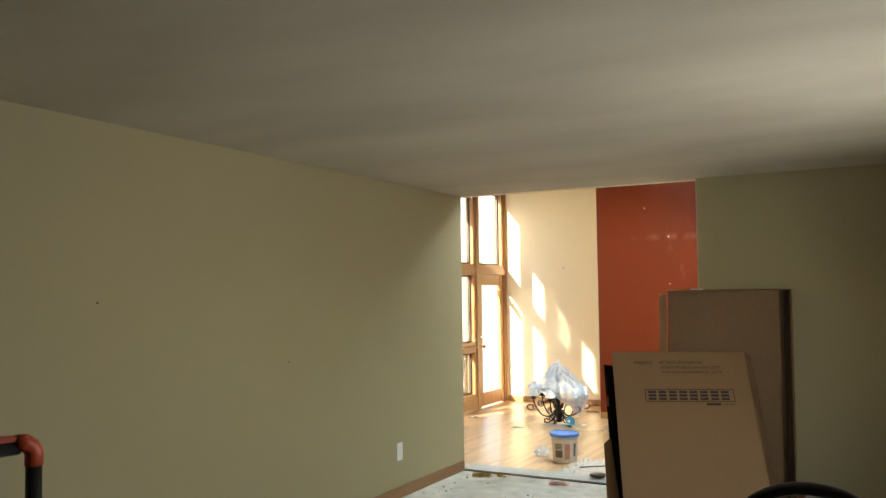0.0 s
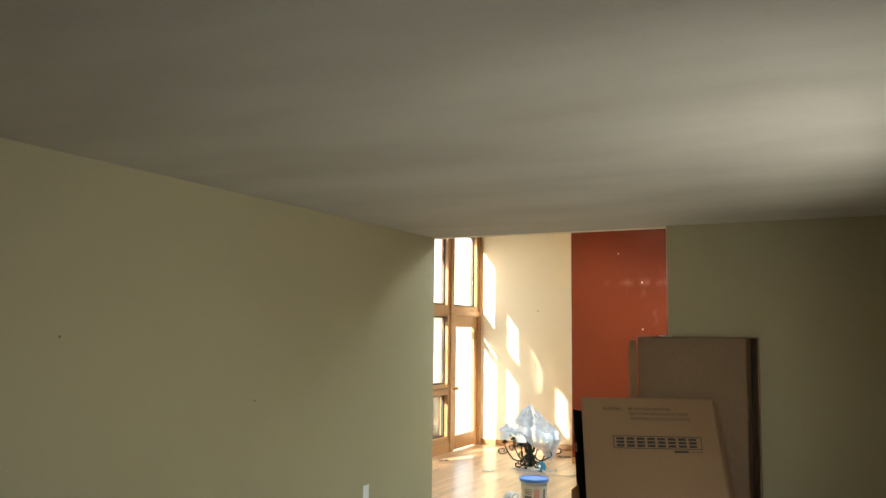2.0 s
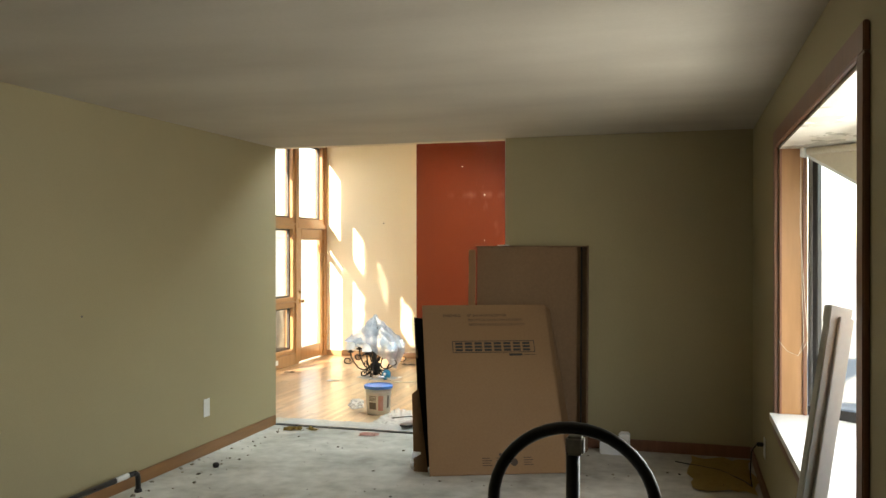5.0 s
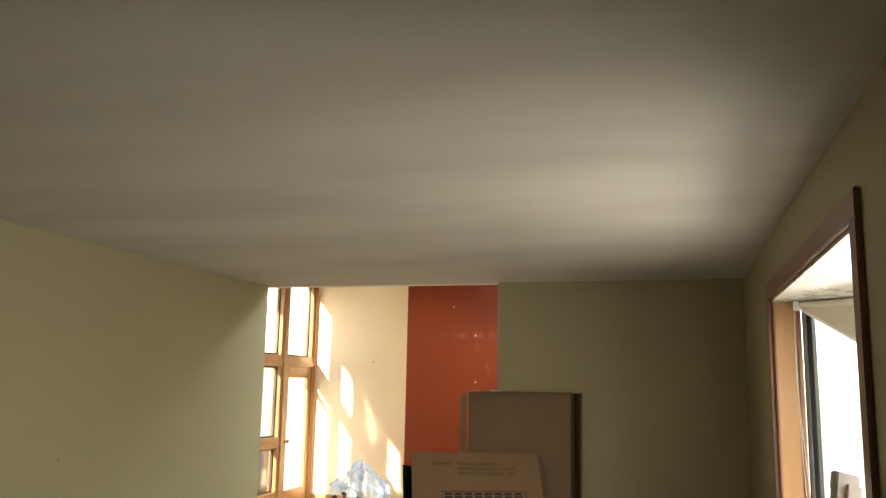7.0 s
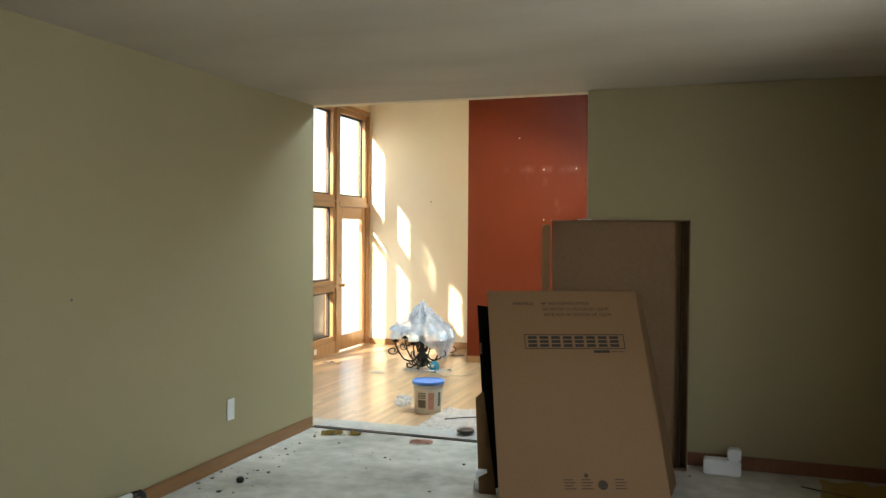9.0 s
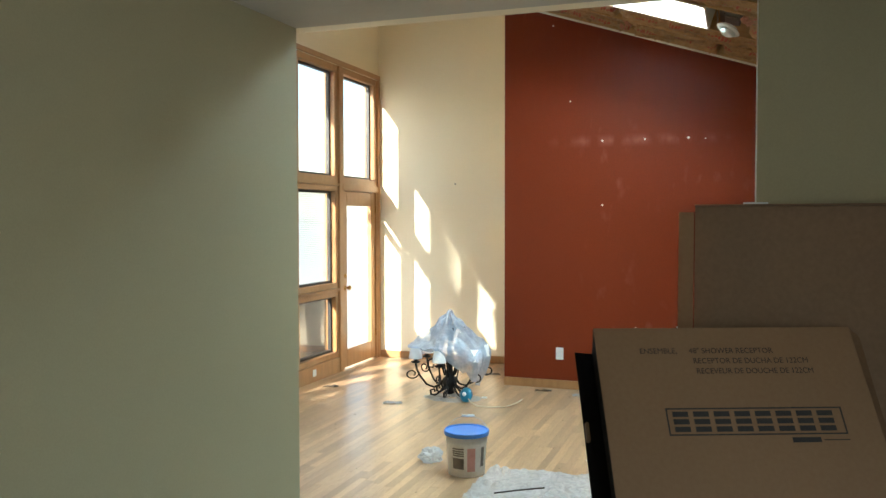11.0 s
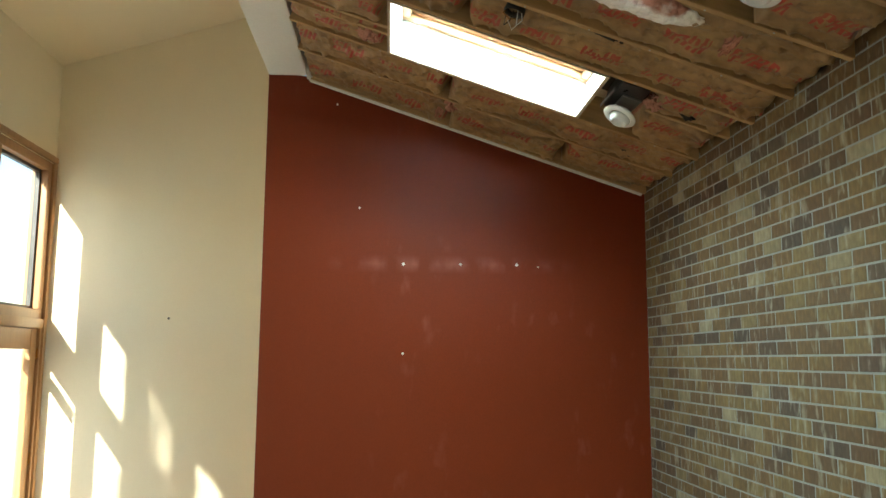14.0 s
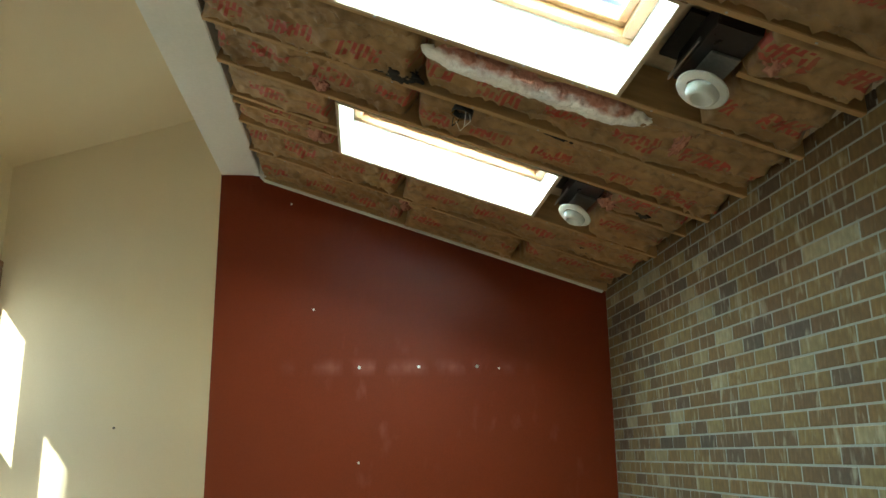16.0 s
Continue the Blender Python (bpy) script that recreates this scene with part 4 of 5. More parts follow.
for k in range(4):
    bm = bmesh.new()
    a = k * 1.7
    tube(bm, [(0.02 * math.cos(a), 0.02 * math.sin(a), 0.02), (0.05 * math.cos(a), 0.05 * math.sin(a), -0.05), (0.03 * math.cos(a + 1), 0.06 * math.sin(a + 1), -0.09), (0.04 * math.cos(a + 2), 0.03 * math.sin(a + 2), -0.06)], 0.0025, 6)
    part("wire", bm, [PLASTIC_WHITE, BLACK_PAINT, BRASS, PLASTIC_WHITE][k], s)

# ---- things of the first room ----
def writing(text, size, m, mat, parent, name="lettering", width=None):
    cu = bpy.data.curves.new(name, "FONT")
    cu.body, cu.size, cu.extrude = text, size, 0.0006
    tmp = bpy.data.objects.new(name, cu)
    scene.collection.objects.link(tmp)
    bpy.context.view_layer.update()
    me = bpy.data.meshes.new_from_object(tmp.evaluated_get(bpy.context.evaluated_depsgraph_get()))
    bpy.data.objects.remove(tmp)
    if width:
        xs = [v.co.x for v in me.vertices]
        k = width / (max(xs) - min(xs))
        for v in me.vertices:
            v.co.x = (v.co.x - min(xs)) * k
    me.materials.clear()
    me.materials.append(mat)
    ob = new(name, me)
    ob.parent = parent
    ob.matrix_local = m
    return ob


UPRIGHT = Matrix.Rotation(radians(90), 4, "X")
W, H, D = 0.963, 1.349, 0.13


def sheet(corners, thick):
    """A flat panel through four corners."""
    bm = bmesh.new()
    bm.faces.new([bm.verts.new(p) for p in corners])
    bmesh.ops.solidify(bm, geom=bm.faces[:], thickness=thick)
    return bm


ctn = thing("carton", pose(-1.03, 5.225, 0.006, -34.7, 0, 21.7), "large flat brown carton leaning with one open dark side", "box")
t = 0.006
part("front_panel", one_box(0, W, 0, t, 0, H, bevel=0.002), CARD, ctn)
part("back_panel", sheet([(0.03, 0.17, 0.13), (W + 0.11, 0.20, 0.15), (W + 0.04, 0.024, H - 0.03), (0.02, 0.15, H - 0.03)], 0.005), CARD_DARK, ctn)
part("side_panel", sheet([(W - 0.002, t + 0.001, 0.006), (W + 0.112, 0.198, 0.15), (W + 0.042, 0.023, H - 0.03), (W - 0.002, t + 0.001, H)], 0.005), CARD, ctn)
part("top_panel", sheet([(0, t + 0.001, H - 0.001), (W - 0.003, t + 0.001, H - 0.001), (W + 0.038, 0.022, H - 0.028), (0.02, 0.148, H - 0.028)], 0.004), CARD, ctn)
# black sheet closes the open side, painted as the shade inside
part("open_side", sheet([(0.002, t + 0.001, 0.01), (0.028, 0.168, 0.13), (0.018, 0.148, H - 0.035), (0.002, t + 0.001, H - 0.012)], 0.003), DARK, ctn, "open side of the carton, its dark inside painted black")
part("open_flap", sheet([(0.030, 0.1685, 0.13), (-0.050, 0.150, 0.10), (-0.058, 0.100, H - 0.05), (0.020, 0.1485, H - 0.035)], 0.004), DARK, ctn, "black flap sticking out of the carton")
for z in (0.35, 0.55, 0.95):
    part("flap_slot", one_box(-0.052, -0.040, 0.085, 0.112, z, z + 0.07, bevel=0.003), CARD_DARK, ctn)
part("lower_flap", sheet([(0.0, 0.10, 0.02), (-0.10, 0.13, 0.03), (-0.095, 0.115, 0.66), (-0.045, 0.10, 0.70)], 0.004), CARD, ctn, "bent lower cardboard flap")
writing("ENSEMBLE,", 0.03, Matrix.Translation((0.16, -0.0008, H - 0.105)) @ UPRIGHT, INK_FAINT, ctn, width=0.135)
writing('48" SHOWER RECEPTOR', 0.03, Matrix.Translation((0.34, -0.0008, H - 0.105)) @ UPRIGHT, INK_FAINT, ctn, width=0.31)
writing("RECEPTOR DE DUCHA DE 122CM", 0.03, Matrix.Translation((0.35, -0.0008, H - 0.145)) @ UPRIGHT, INK_FAINT, ctn, width=0.42)
writing("RECEVEUR DE DOUCHE DE 122CM", 0.03, Matrix.Translation((0.355, -0.0008, H - 0.185)) @ UPRIGHT, INK_FAINT, ctn, width=0.425)
# maker's mark: a frame with plain strokes in it
LX0, LX1, LZ0, LZ1 = 0.215, 0.84, H - 0.415, H - 0.315
bm = bmesh.new()
k = 0.005
for a, b, c2, d in ((LX0, LX1, LZ0, LZ0 + k), (LX0, LX1, LZ1 - k, LZ1), (LX0, LX0 + k, LZ0 + k, LZ1 - k), (LX1 - k, LX1, LZ0 + k, LZ1 - k)):
    box(bm, a, b, -0.001, 0.0, c2, d)
part("mark_frame", bm, INK, ctn, "thin black frame printed on cardboard")
step = (LX1 - LX0 - 0.04) / 8
for i in range(8):
    bm = bmesh.new()
    x = LX0 + 0.02 + i * step
    z0, z1 = LZ0 + 0.013, LZ1 - 0.013
    s = step * 0.78
    zm = (z0 + z1) / 2
    bars = [(x + 0.002, x + s, zc - 0.0095, zc + 0.0095) for zc in (z0 + 0.0095, zm, z1 - 0.0095)]
    for a, b, c2, d in bars:
        box(bm, a, b, -0.001, 0, c2, d)
    part("mark_stroke", bm, INK, ctn)
part("mark_bar", one_box(LX1 - 0.20, LX1 - 0.10, -0.001, 0, LZ0 - 0.028, LZ0 - 0.010), INK, ctn)
part("mark_rule", one_box(LX1 - 0.09, LX1, -0.001, 0, LZ0 - 0.022, LZ0 - 0.018), INK_FAINT, ctn)
for i, x in enumerate((0.37, 0.47, 0.56, 0.66)):
    bm = bmesh.new()
    if i == 2:
        lathe(bm, [(0.028, 0), (0.028, 0.001)], 20, m=Matrix.Translation((x + 0.03, 0, 0.085)) @ UPRIGHT)
    else:
        for r in range(4):
            box(bm, x, x + 0.065 - 0.012 * (r % 2), -0.001, 0, 0.062 + 0.017 * r, 0.067 + 0.017 * r)
        if i == 1:
            lathe(bm, [(0.012, 0), (0.012, 0.001)], 14, m=Matrix.Translation((x + 0.03, 0, 0.14)) @ UPRIGHT)
    part("handling_mark", bm, INK_FAINT, ctn)

tray = thing("carton_tray", pose(-1.035, 6.188, 0.004, -2.4, 0, 0), "tall shallow open cardboard tray leaning on the partition", "box")
TW, TH, TD = 0.955, 1.575, 0.10
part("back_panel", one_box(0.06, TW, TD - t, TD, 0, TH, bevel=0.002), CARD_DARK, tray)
part("left_flap", one_box(0.0, 0.058, TD - 0.05, TD - 0.044, 0.0, TH - 0.03, bevel=0.002), CARD, tray)
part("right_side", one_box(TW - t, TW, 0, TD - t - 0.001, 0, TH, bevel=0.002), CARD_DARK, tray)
# black strip painted as the shade along the tray's right inner side
part("right_inner_shade", one_box(TW - 0.055, TW - 0.05, 0.035, TD - t - 0.001, 0.0, TH - 0.01, bevel=0.002), DARK, tray)
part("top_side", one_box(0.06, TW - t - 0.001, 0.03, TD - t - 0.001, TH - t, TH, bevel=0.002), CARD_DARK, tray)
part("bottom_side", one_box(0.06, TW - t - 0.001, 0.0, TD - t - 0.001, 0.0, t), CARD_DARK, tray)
part("tape_strip", one_box(0.24, 0.33, 0.028, 0.07, TH + 0.0005, TH + 0.006, bevel=0.001), PLASTIC_WHITE, tray, "white torn tape")

foam = thing("foam_block", pose(0.13, 6.22, 0), "white packing foam corner on the floor by the baseboard", "foam packing")
part("foot", one_box(-0.11, 0.11, -0.05, 0.05, 0.001, 0.095, bevel=0.008), STYRO, foam)
part("upright", one_box(0.03, 0.11, -0.05, 0.05, 0.0955, 0.165, bevel=0.01), STYRO, foam)
foam2 = thing("foam_block", pose(-1.17, 5.42, 0, 0, 0, 20), "broken white packing foam beside the leaning carton", "foam packing")
part("foot", one_box(-0.06, 0.05, -0.05, 0.05, 0.001, 0.06, bevel=0.008), STYRO, foam2)
part("upright", one_box(-0.05, 0.02, -0.03, 0.05, 0.0605, 0.12, bevel=0.008), STYRO, foam2)

truck = thing("hand_truck", pose(0.352, 2.02, 0, 0, 0, 0), "black tubular hand truck with a round loop handle", "hand truck")
bm = bmesh.new()
R = 0.208
tube(bm, [(-R, 0, 0.12), (-R, 0, 0.5)] + [(-R * math.cos(radians(a)), 0, 0.904 + 0.2 * math.sin(radians(a))) for a in range(0, 181, 9)] + [(R, 0, 0.5), (R, 0, 0.12)], 0.016, 12)
part("loop_frame", bm, BLACK_PAINT, truck, smooth=True)
bm = bmesh.new()
tube(bm, [(0, 0.0, 0.15), (0, 0.0, 0.7), (0, 0.004, 1.072)], 0.018, 12)
part("centre_post", bm, BLACK_PAINT, truck, smooth=True)
part("post_clamp", one_box(-0.016, 0.03, -0.024, 0.02, 1.037, 1.085, bevel=0.006), STEEL, truck, "bright steel clamp")
for z in (0.25, 0.55, 0.82):
    bm = bmesh.new()
    tube(bm, [(-R, 0, z), (0, -0.025, z), (R, 0, z)], 0.011, 8)
    part("cross_bar", bm, BLACK_PAINT, truck, smooth=True)
part("toe_plate", one_box(-0.23, 0.23, -0.22, 0.02, 0.001, 0.008, bevel=0.002), BLACK_PAINT, truck)
part("axle_bracket", one_box(-0.2, 0.2, 0.0, 0.05, 0.10, 0.14, bevel=0.004), BLACK_PAINT, truck)
for x in (-0.245, 0.245):
    bm = bmesh.new()
    lathe(bm, [(0.07, -0.03), (0.115, -0.034), (0.127, -0.02), (0.127, 0.02), (0.115, 0.034), (0.07, 0.03)], 28, m=pose(x, 0.07, 0.128, 0, 90, 0))
    wh = part("tyre", bm, BLACK_PAINT, truck, "black rubber tyre", smooth=True)
    bm = bmesh.new()
    lathe(bm, [(0.02, -0.036), (0.068, -0.02), (0.068, 0.02), (0.02, 0.036)], 20, m=pose(x, 0.07, 0.128, 0, 90, 0))
    part("rim", bm, ORANGE, wh, "red wheel rim", smooth=True)

cart = thing("platform_cart", pose(-1.50, 1.30, 0, 0, 0, 78), "folding cart with a black tubular handle and red grip corners", "cart")
bm = bmesh.new()
tube(bm, [(0, 0, 0.15), (0, 0, 1.13)], 0.021, 12)
part("right_upright", bm, BLACK_PAINT, cart, smooth=True)
bm = bmesh.new()
tube(bm, [(-0.6, 0, 0.15), (-0.6, 0, 1.13)], 0.021, 12)
part("left_upright", bm, BLACK_PAINT, cart, smooth=True)
for x0, x1 in ((0, -0.05), (-0.6, -0.55)):
    bm = bmesh.new()
    s = 1 if x1 > x0 else -1
    tube(bm, [(x0, 0, 1.131), (x0, 0, 1.165), (x0 + s * 0.008, 0, 1.182), (x0 + s * 0.024, 0, 1.194), (x1, 0, 1.195)], 0.024, 12)
    part("grip_corner", bm, ORANGE, cart, "red plastic grip corner", smooth=True)
bm = bmesh.new()
tube(bm, [(-0.04, 0, 1.186), (-0.56, 0, 1.186)], 0.021, 12)
part("top_bar", bm, BLACK_PAINT, cart, smooth=True)
part("grip_strip", one_box(-0.549, -0.051, -0.02, 0.02, 1.203, 1.217, bevel=0.004), ORANGE, cart, "red strip along the top bar")
part("platform", one_box(-0.62, 0.02, -0.80, 0.03, 0.11, 0.15, bevel=0.01), BLACK_PAINT, cart)
for x in (-0.55, -0.05):
    for y in (-0.72, -0.06):
        bm = bmesh.new()
        lathe(bm, [(0.02, -0.014), (0.05, -0.014), (0.054, 0), (0.05, 0.014), (0.02, 0.014)], 20, m=pose(x, y, 0.055, 0, 90, 0))
        part("wheel", bm, BLACK_PAINT, cart, smooth=True)
        part("fork", one_box(x - 0.024, x + 0.024, y - 0.02, y + 0.02, 0.088, 0.109, bevel=0.003), STEEL, cart)

pipe = thing("pipe_stand", pose(-2.72, 4.38, 0), "low black bent pipe frame with a white band", "pipe frame")
bm = bmesh.new()
tube(bm, [(0, 0, 0.016), (0, 0, 0.09), (0, -0.008, 0.115), (0, -0.03, 0.128), (0, -0.10, 0.131)], 0.017, 12)
part("front_leg", bm, BLACK_PAINT, pipe, smooth=True)
bm = bmesh.new()
tube(bm, [(0, -0.101, 0.131), (0, -0.22, 0.131)], 0.0175, 12)
part("label_band", bm, PLASTIC_WHITE, pipe, "white wrapped label", smooth=True)
bm = bmesh.new()
tube(bm, [(0, -0.221, 0.131), (0, -0.80, 0.131), (0, -0.83, 0.12), (0, -0.84, 0.09), (0, -0.84, 0.016)], 0.017, 12)
part("back_leg", bm, BLACK_PAINT, pipe, smooth=True)
for y in (0, -0.84):
    bm = bmesh.new()
    lathe(bm, [(0.024, 0.001), (0.024, 0.018), (0.019, 0.022)], 14, m=Matrix.Translation((0, y, 0)))
    part("foot_cap", bm, BLACK_PAINT, pipe, smooth=True)

plank = thing("trim_board", look((0.86, 2.46, 0.012), (1.078, 2.63, 1.385)) @ Matrix.Rotation(radians(180), 4, "X"), "pale painted trim board leaning by the window", "board")
PL = (Vector((1.078, 2.63, 1.385)) - Vector((0.86, 2.46, 0.012))).length
part("board", one_box(-0.012, 0.012, -0.045, 0.045, 0.0, PL, bevel=0.003), WHITE, plank)
part("edge_strip", one_box(0.0125, 0.022, -0.012, 0.045, 0.0, PL - 0.03, bevel=0.002), WHITE, plank)
part("end_notch", one_box(-0.03, -0.0125, -0.03, 0.045, PL - 0.05, PL, bevel=0.002), WHITE, plank)
bm = bmesh.new()
tube(bm, [(-0.012, 0.02, PL * 0.72), (-0.045, 0.02, PL * 0.72)], 0.003, 6)
part("bent_nail", bm, STEEL, plank)


def outlet(name, m, label, w=0.078, h=0.125, slots=True):
    """Plate in the x-z plane of m, facing -y."""
    ob = thing(name, m, label, "outlet", "wall outlets")
    part("plate", one_box(-w / 2, w / 2, -0.006, -0.0005, -h / 2, h / 2, bevel=0.002), PLASTIC_WHITE, ob)
    if slots:
        for z in (-0.022, 0.022):
            part("socket", one_box(-0.016, 0.016, -0.0085, -0.0062, z - 0.014, z + 0.014, bevel=0.001), PLASTIC_WHITE, ob)
    return ob


outlet("wall_outlet", pose(XL, 5.333, 0.354, 0, 0, 90), "white outlet plate on the olive wall", 0.08, 0.135)
outlet("wall_outlet", pose(-2.52, YR, 0.125, 0, 0, 0), "white outlet plate low on the red wall")
outlet("wall_outlet", pose(-0.414, YR, 0.135, 0, 0, 0), "white outlet plate low on the red wall")
outlet("wall_outlet", pose(XW + 0.013, 10.72, -0.14, 0, 0, 90), "white outlet plate on the oak base panel", 0.075, 0.075, False)
ro = outlet("wall_outlet", pose(XR, 5.42, 0.30, 0, 0, -90), "white outlet plate with a plugged black cord")
part("plug", one_box(-0.014, 0.014, -0.05, -0.009, 0.01, 0.036, bevel=0.005), BLACK_PAINT, ro, "black plug")
cord = thing("power_cord", pose(0, 0, 0), "thin black cord hanging from the outlet to the floor", "cord")
bm = bmesh.new()
tube(bm, [(XR - 0.05, 5.42, 0.32), (XR - 0.08, 5.43, 0.27), (XR - 0.085, 5.45, 0.12), (XR - 0.07, 5.5, 0.03), (XR - 0.1, 5.7, 0.006), (XR - 0.25, 5.95, 0.005), (XR - 0.55, 6.1, 0.005)], 0.004, 8)
part("cable", bm, BLACK_PAINT, cord, smooth=True)


def crumbs(name, count, x0, x1, y0, y1, z, lo, hi, mat, label, seed, skip=None):
    rnd = random.Random(seed)
    bm = bmesh.new()
    for _ in range(count):
        x, y, s = rnd.uniform(x0, x1), rnd.uniform(y0, y1), lo + (hi - lo) * rnd.random() ** 3
        vs = bmesh.ops.create_icosphere(bm, subdivisions=1, radius=s)["verts"]
        for v in vs:
            v.co *= 1 + rnd.uniform(-0.35, 0.35)
            v.co.z *= 0.5
        bmesh.ops.transform(bm, matrix=pose(x, y, z + s * 0.3, 0, 0, rnd.uniform(0, 180)), verts=vs)
    return tagged(part(name, bm, mat), label, "debris", kind="stuff")


crumbs("plaster_crumbs", 170, XL + 0.03, 0.9, 2.6, 6.35, 0, 0.003, 0.012, DEBRIS, "plaster crumbs scattered over the dusty floor", 4)
crumbs("edge_crumbs", 60, XL + 0.02, XL + 0.35, 3.6, 6.38, 0, 0.004, 0.018, DEBRIS, "dark crumbs along the baseboard", 5)
crumbs("floor_litter", 60, -4.9, -0.4, 7.5, 11.2, FZ, 0.003, 0.011, DEBRIS, "small litter on the oak floor", 6)


def scrap(name, x, y, z, w, h, mat, label, category, seed, turn=0, lift=0.01):
    """A crumpled flat scrap lying on the floor."""
    rnd = random.Random(seed)
    bm = bmesh.new()
    n = 7
    g = [[bm.verts.new(((i / n - 0.5) * w * (1 + 0.12 * rnd.uniform(-1, 1)), (j / n - 0.5) * h * (1 + 0.12 * rnd.uniform(-1, 1)), 0.002 + lift * abs(noise.noise(Vector((i * 0.6, j * 0.6, seed)))))) for j in range(n + 1)] for i in range(n + 1)]
    for i in range(n):
        for j in range(n):
            bm.faces.new((g[i][j], g[i + 1][j], g[i + 1][j + 1], g[i][j + 1]))
    bmesh.ops.solidify(bm, geom=bm.faces[:], thickness=0.0015)
    ob = tagged(part(name, bm, mat), label, category)
    ob.matrix_world = pose(x, y, z + 0.002, 0, 0, turn)
    return ob


scrap("pink_rag", -1.88, 6.26, 0, 0.16, 0.09, LABEL_PINK, "faded pink rag on the threshold", "rag", 1, 10, 0.03)
scrap("foam_scrap", -2.58, 6.27, 0, 0.15, 0.08, YELLOWED, "yellow foam scrap by the wall end", "scrap", 2, 20, 0.05)
scrap("foam_scrap", -2.42, 6.31, 0, 0.10, 0.05, YELLOWED, "yellow foam scrap on the threshold", "scrap", 3, -20, 0.04)
scrap("carpet_pad", 0.88, 5.85, 0, 0.42, 0.85, YELLOWED, "yellowed torn carpet pad lying in the corner", "carpet pad", 4, 0, 0.02)
lump = tagged(part("rubber_stopper", lathe(bmesh.new(), [(0.012, 0.001), (0.022, 0.006), (0.024, 0.025), (0.016, 0.035), (0.006, 0.038)], 14), BLACK_PAINT, smooth=True), "small black rubber stopper on the dusty floor", "stopper")
lump.matrix_world = pose(-2.56, 5.03, 0)


# ---- things of the living room ----
bucket = thing("bucket", pose(-2.56, 8.26, FZ, 0, 0, 12), "cloudy white pail with a blue lid and faded labels", "bucket")
bm = bmesh.new()
lathe(bm, [(0.118, 0.001), (0.126, 0.004), (0.138, 0.22), (0.142, 0.225), (0.142, 0.24), (0.139, 0.245), (0.143, 0.285)], 40)
part("pail", bm, BUCKET_SKIN, bucket, smooth=True)
bm = bmesh.new()
lathe(bm, [(0.150, 0.274), (0.156, 0.276), (0.157, 0.302), (0.153, 0.306), (0.144, 0.306), (0.140, 0.298), (0.02, 0.298)], 40)
part("lid", bm, BLUE, bucket, "bright blue plastic lid")


def wrap(a0, a1, z0, z1, off):
    bm = bmesh.new()
    n = 8
    for i in range(n):
        q = []
        for a in (a0 + (a1 - a0) * i / n, a0 + (a1 - a0) * (i + 1) / n):
            for z in (z0, z1):
                r = 0.126 + (z - 0.004) / 0.216 * 0.012 + off
                q.append(bm.verts.new((r * math.cos(radians(a)), r * math.sin(radians(a)), z)))
        bm.faces.new((q[0], q[2], q[3], q[1]))
    return bm


for k, z in enumerate((0.195, 0.178, 0.163, 0.148)):
    part("label_line", wrap(-128, -92, z, z + 0.009, 0.0015), LABEL_DARK, bucket)
part("label_block", wrap(-128, -92, 0.06, 0.135, 0.0012), LABEL_DARK, bucket, "dark faded label block")
part("label_red", wrap(-82, -58, 0.045, 0.205, 0.0012), LABEL_PINK, bucket, "faded red label")
part("label_side", wrap(-38, -24, 0.07, 0.205, 0.0012), LABEL_DARK, bucket)
bm = bmesh.new()
tube(bm, [(-0.146, 0, 0.25)] + [(-0.15 * math.cos(radians(a)), 0.12 * math.sin(radians(a)), 0.27 + 0.10 * math.sin(radians(a))) for a in range(10, 171, 10)] + [(0.146, 0, 0.25)], 0.0022, 6)
bail = part("wire_handle", bm, STEEL, bucket, smooth=True)
bm = bmesh.new()
tube(bm, [(-0.045, 0.119, 0.372), (0.045, 0.119, 0.372)], 0.008, 8)
part("grip", bm, PLASTIC_WHITE, bail, "white plastic grip", smooth=True)


def crumple(name, m, sx, sy, sz, mat, label, category, seed, amp=0.5):
    bm = bmesh.new()
    bmesh.ops.create_icosphere(bm, subdivisions=4, radius=1)
    for v in bm.verts:
        p = v.co.copy()
        k = 1 + amp * noise.noise(p * 2.0 + Vector((seed, 1, 2))) + amp * 0.5 * abs(noise.noise(p * 5 + Vector((1, seed, 2))))
        v.co = Vector((p.x * sx * k, p.y * sy * k, max(0.001, (p.z * k + 0.8) * sz)))
    ob = tagged(part(name, bm, mat, smooth=False), label, category)
    ob.matrix_world = m
    return ob


crumple("crumpled_plastic", pose(-2.88, 8.42, FZ), 0.075, 0.07, 0.055, FILM_FLOOR, "crumpled ball of white plastic beside the pail", "plastic wrap", 3, 0.6)

# plastic sheet on the floor
bm = bmesh.new()
nx, ny = 130, 60
g = []
for i in range(nx + 1):
    row = []
    for j in range(ny + 1):
        a, b = i / nx, j / ny
        x, y = -2.42 + 1.62 * a, 7.30 + (1.14 + 0.09 * noise.noise(Vector((a * 5, 0, 7)))) * b
        q = Vector((a * 7, b * 5, 2.5))
        h = 0.03 * abs(noise.noise(q)) ** 1.2 + 0.026 * abs(noise.noise(Vector((q.x * 3.5 + q.y, q.y * 1.6 - q.x * 0.8, 1)))) + 0.010 * abs(noise.noise(q * 6.5)) + (0.06 * max(0, noise.noise(q * 0.8)) if a > 0.5 else 0)
        row.append(bm.verts.new((x, y, FZ + 0.004 + h)))
    g.append(row)
for i in range(nx):
    for j in range(ny):
        bm.faces.new((g[i][j], g[i + 1][j], g[i + 1][j + 1], g[i][j + 1]))
tagged(part("plastic_sheet", bm, FILM_FLOOR), "crumpled clear plastic sheet on the oak floor", "plastic sheet")
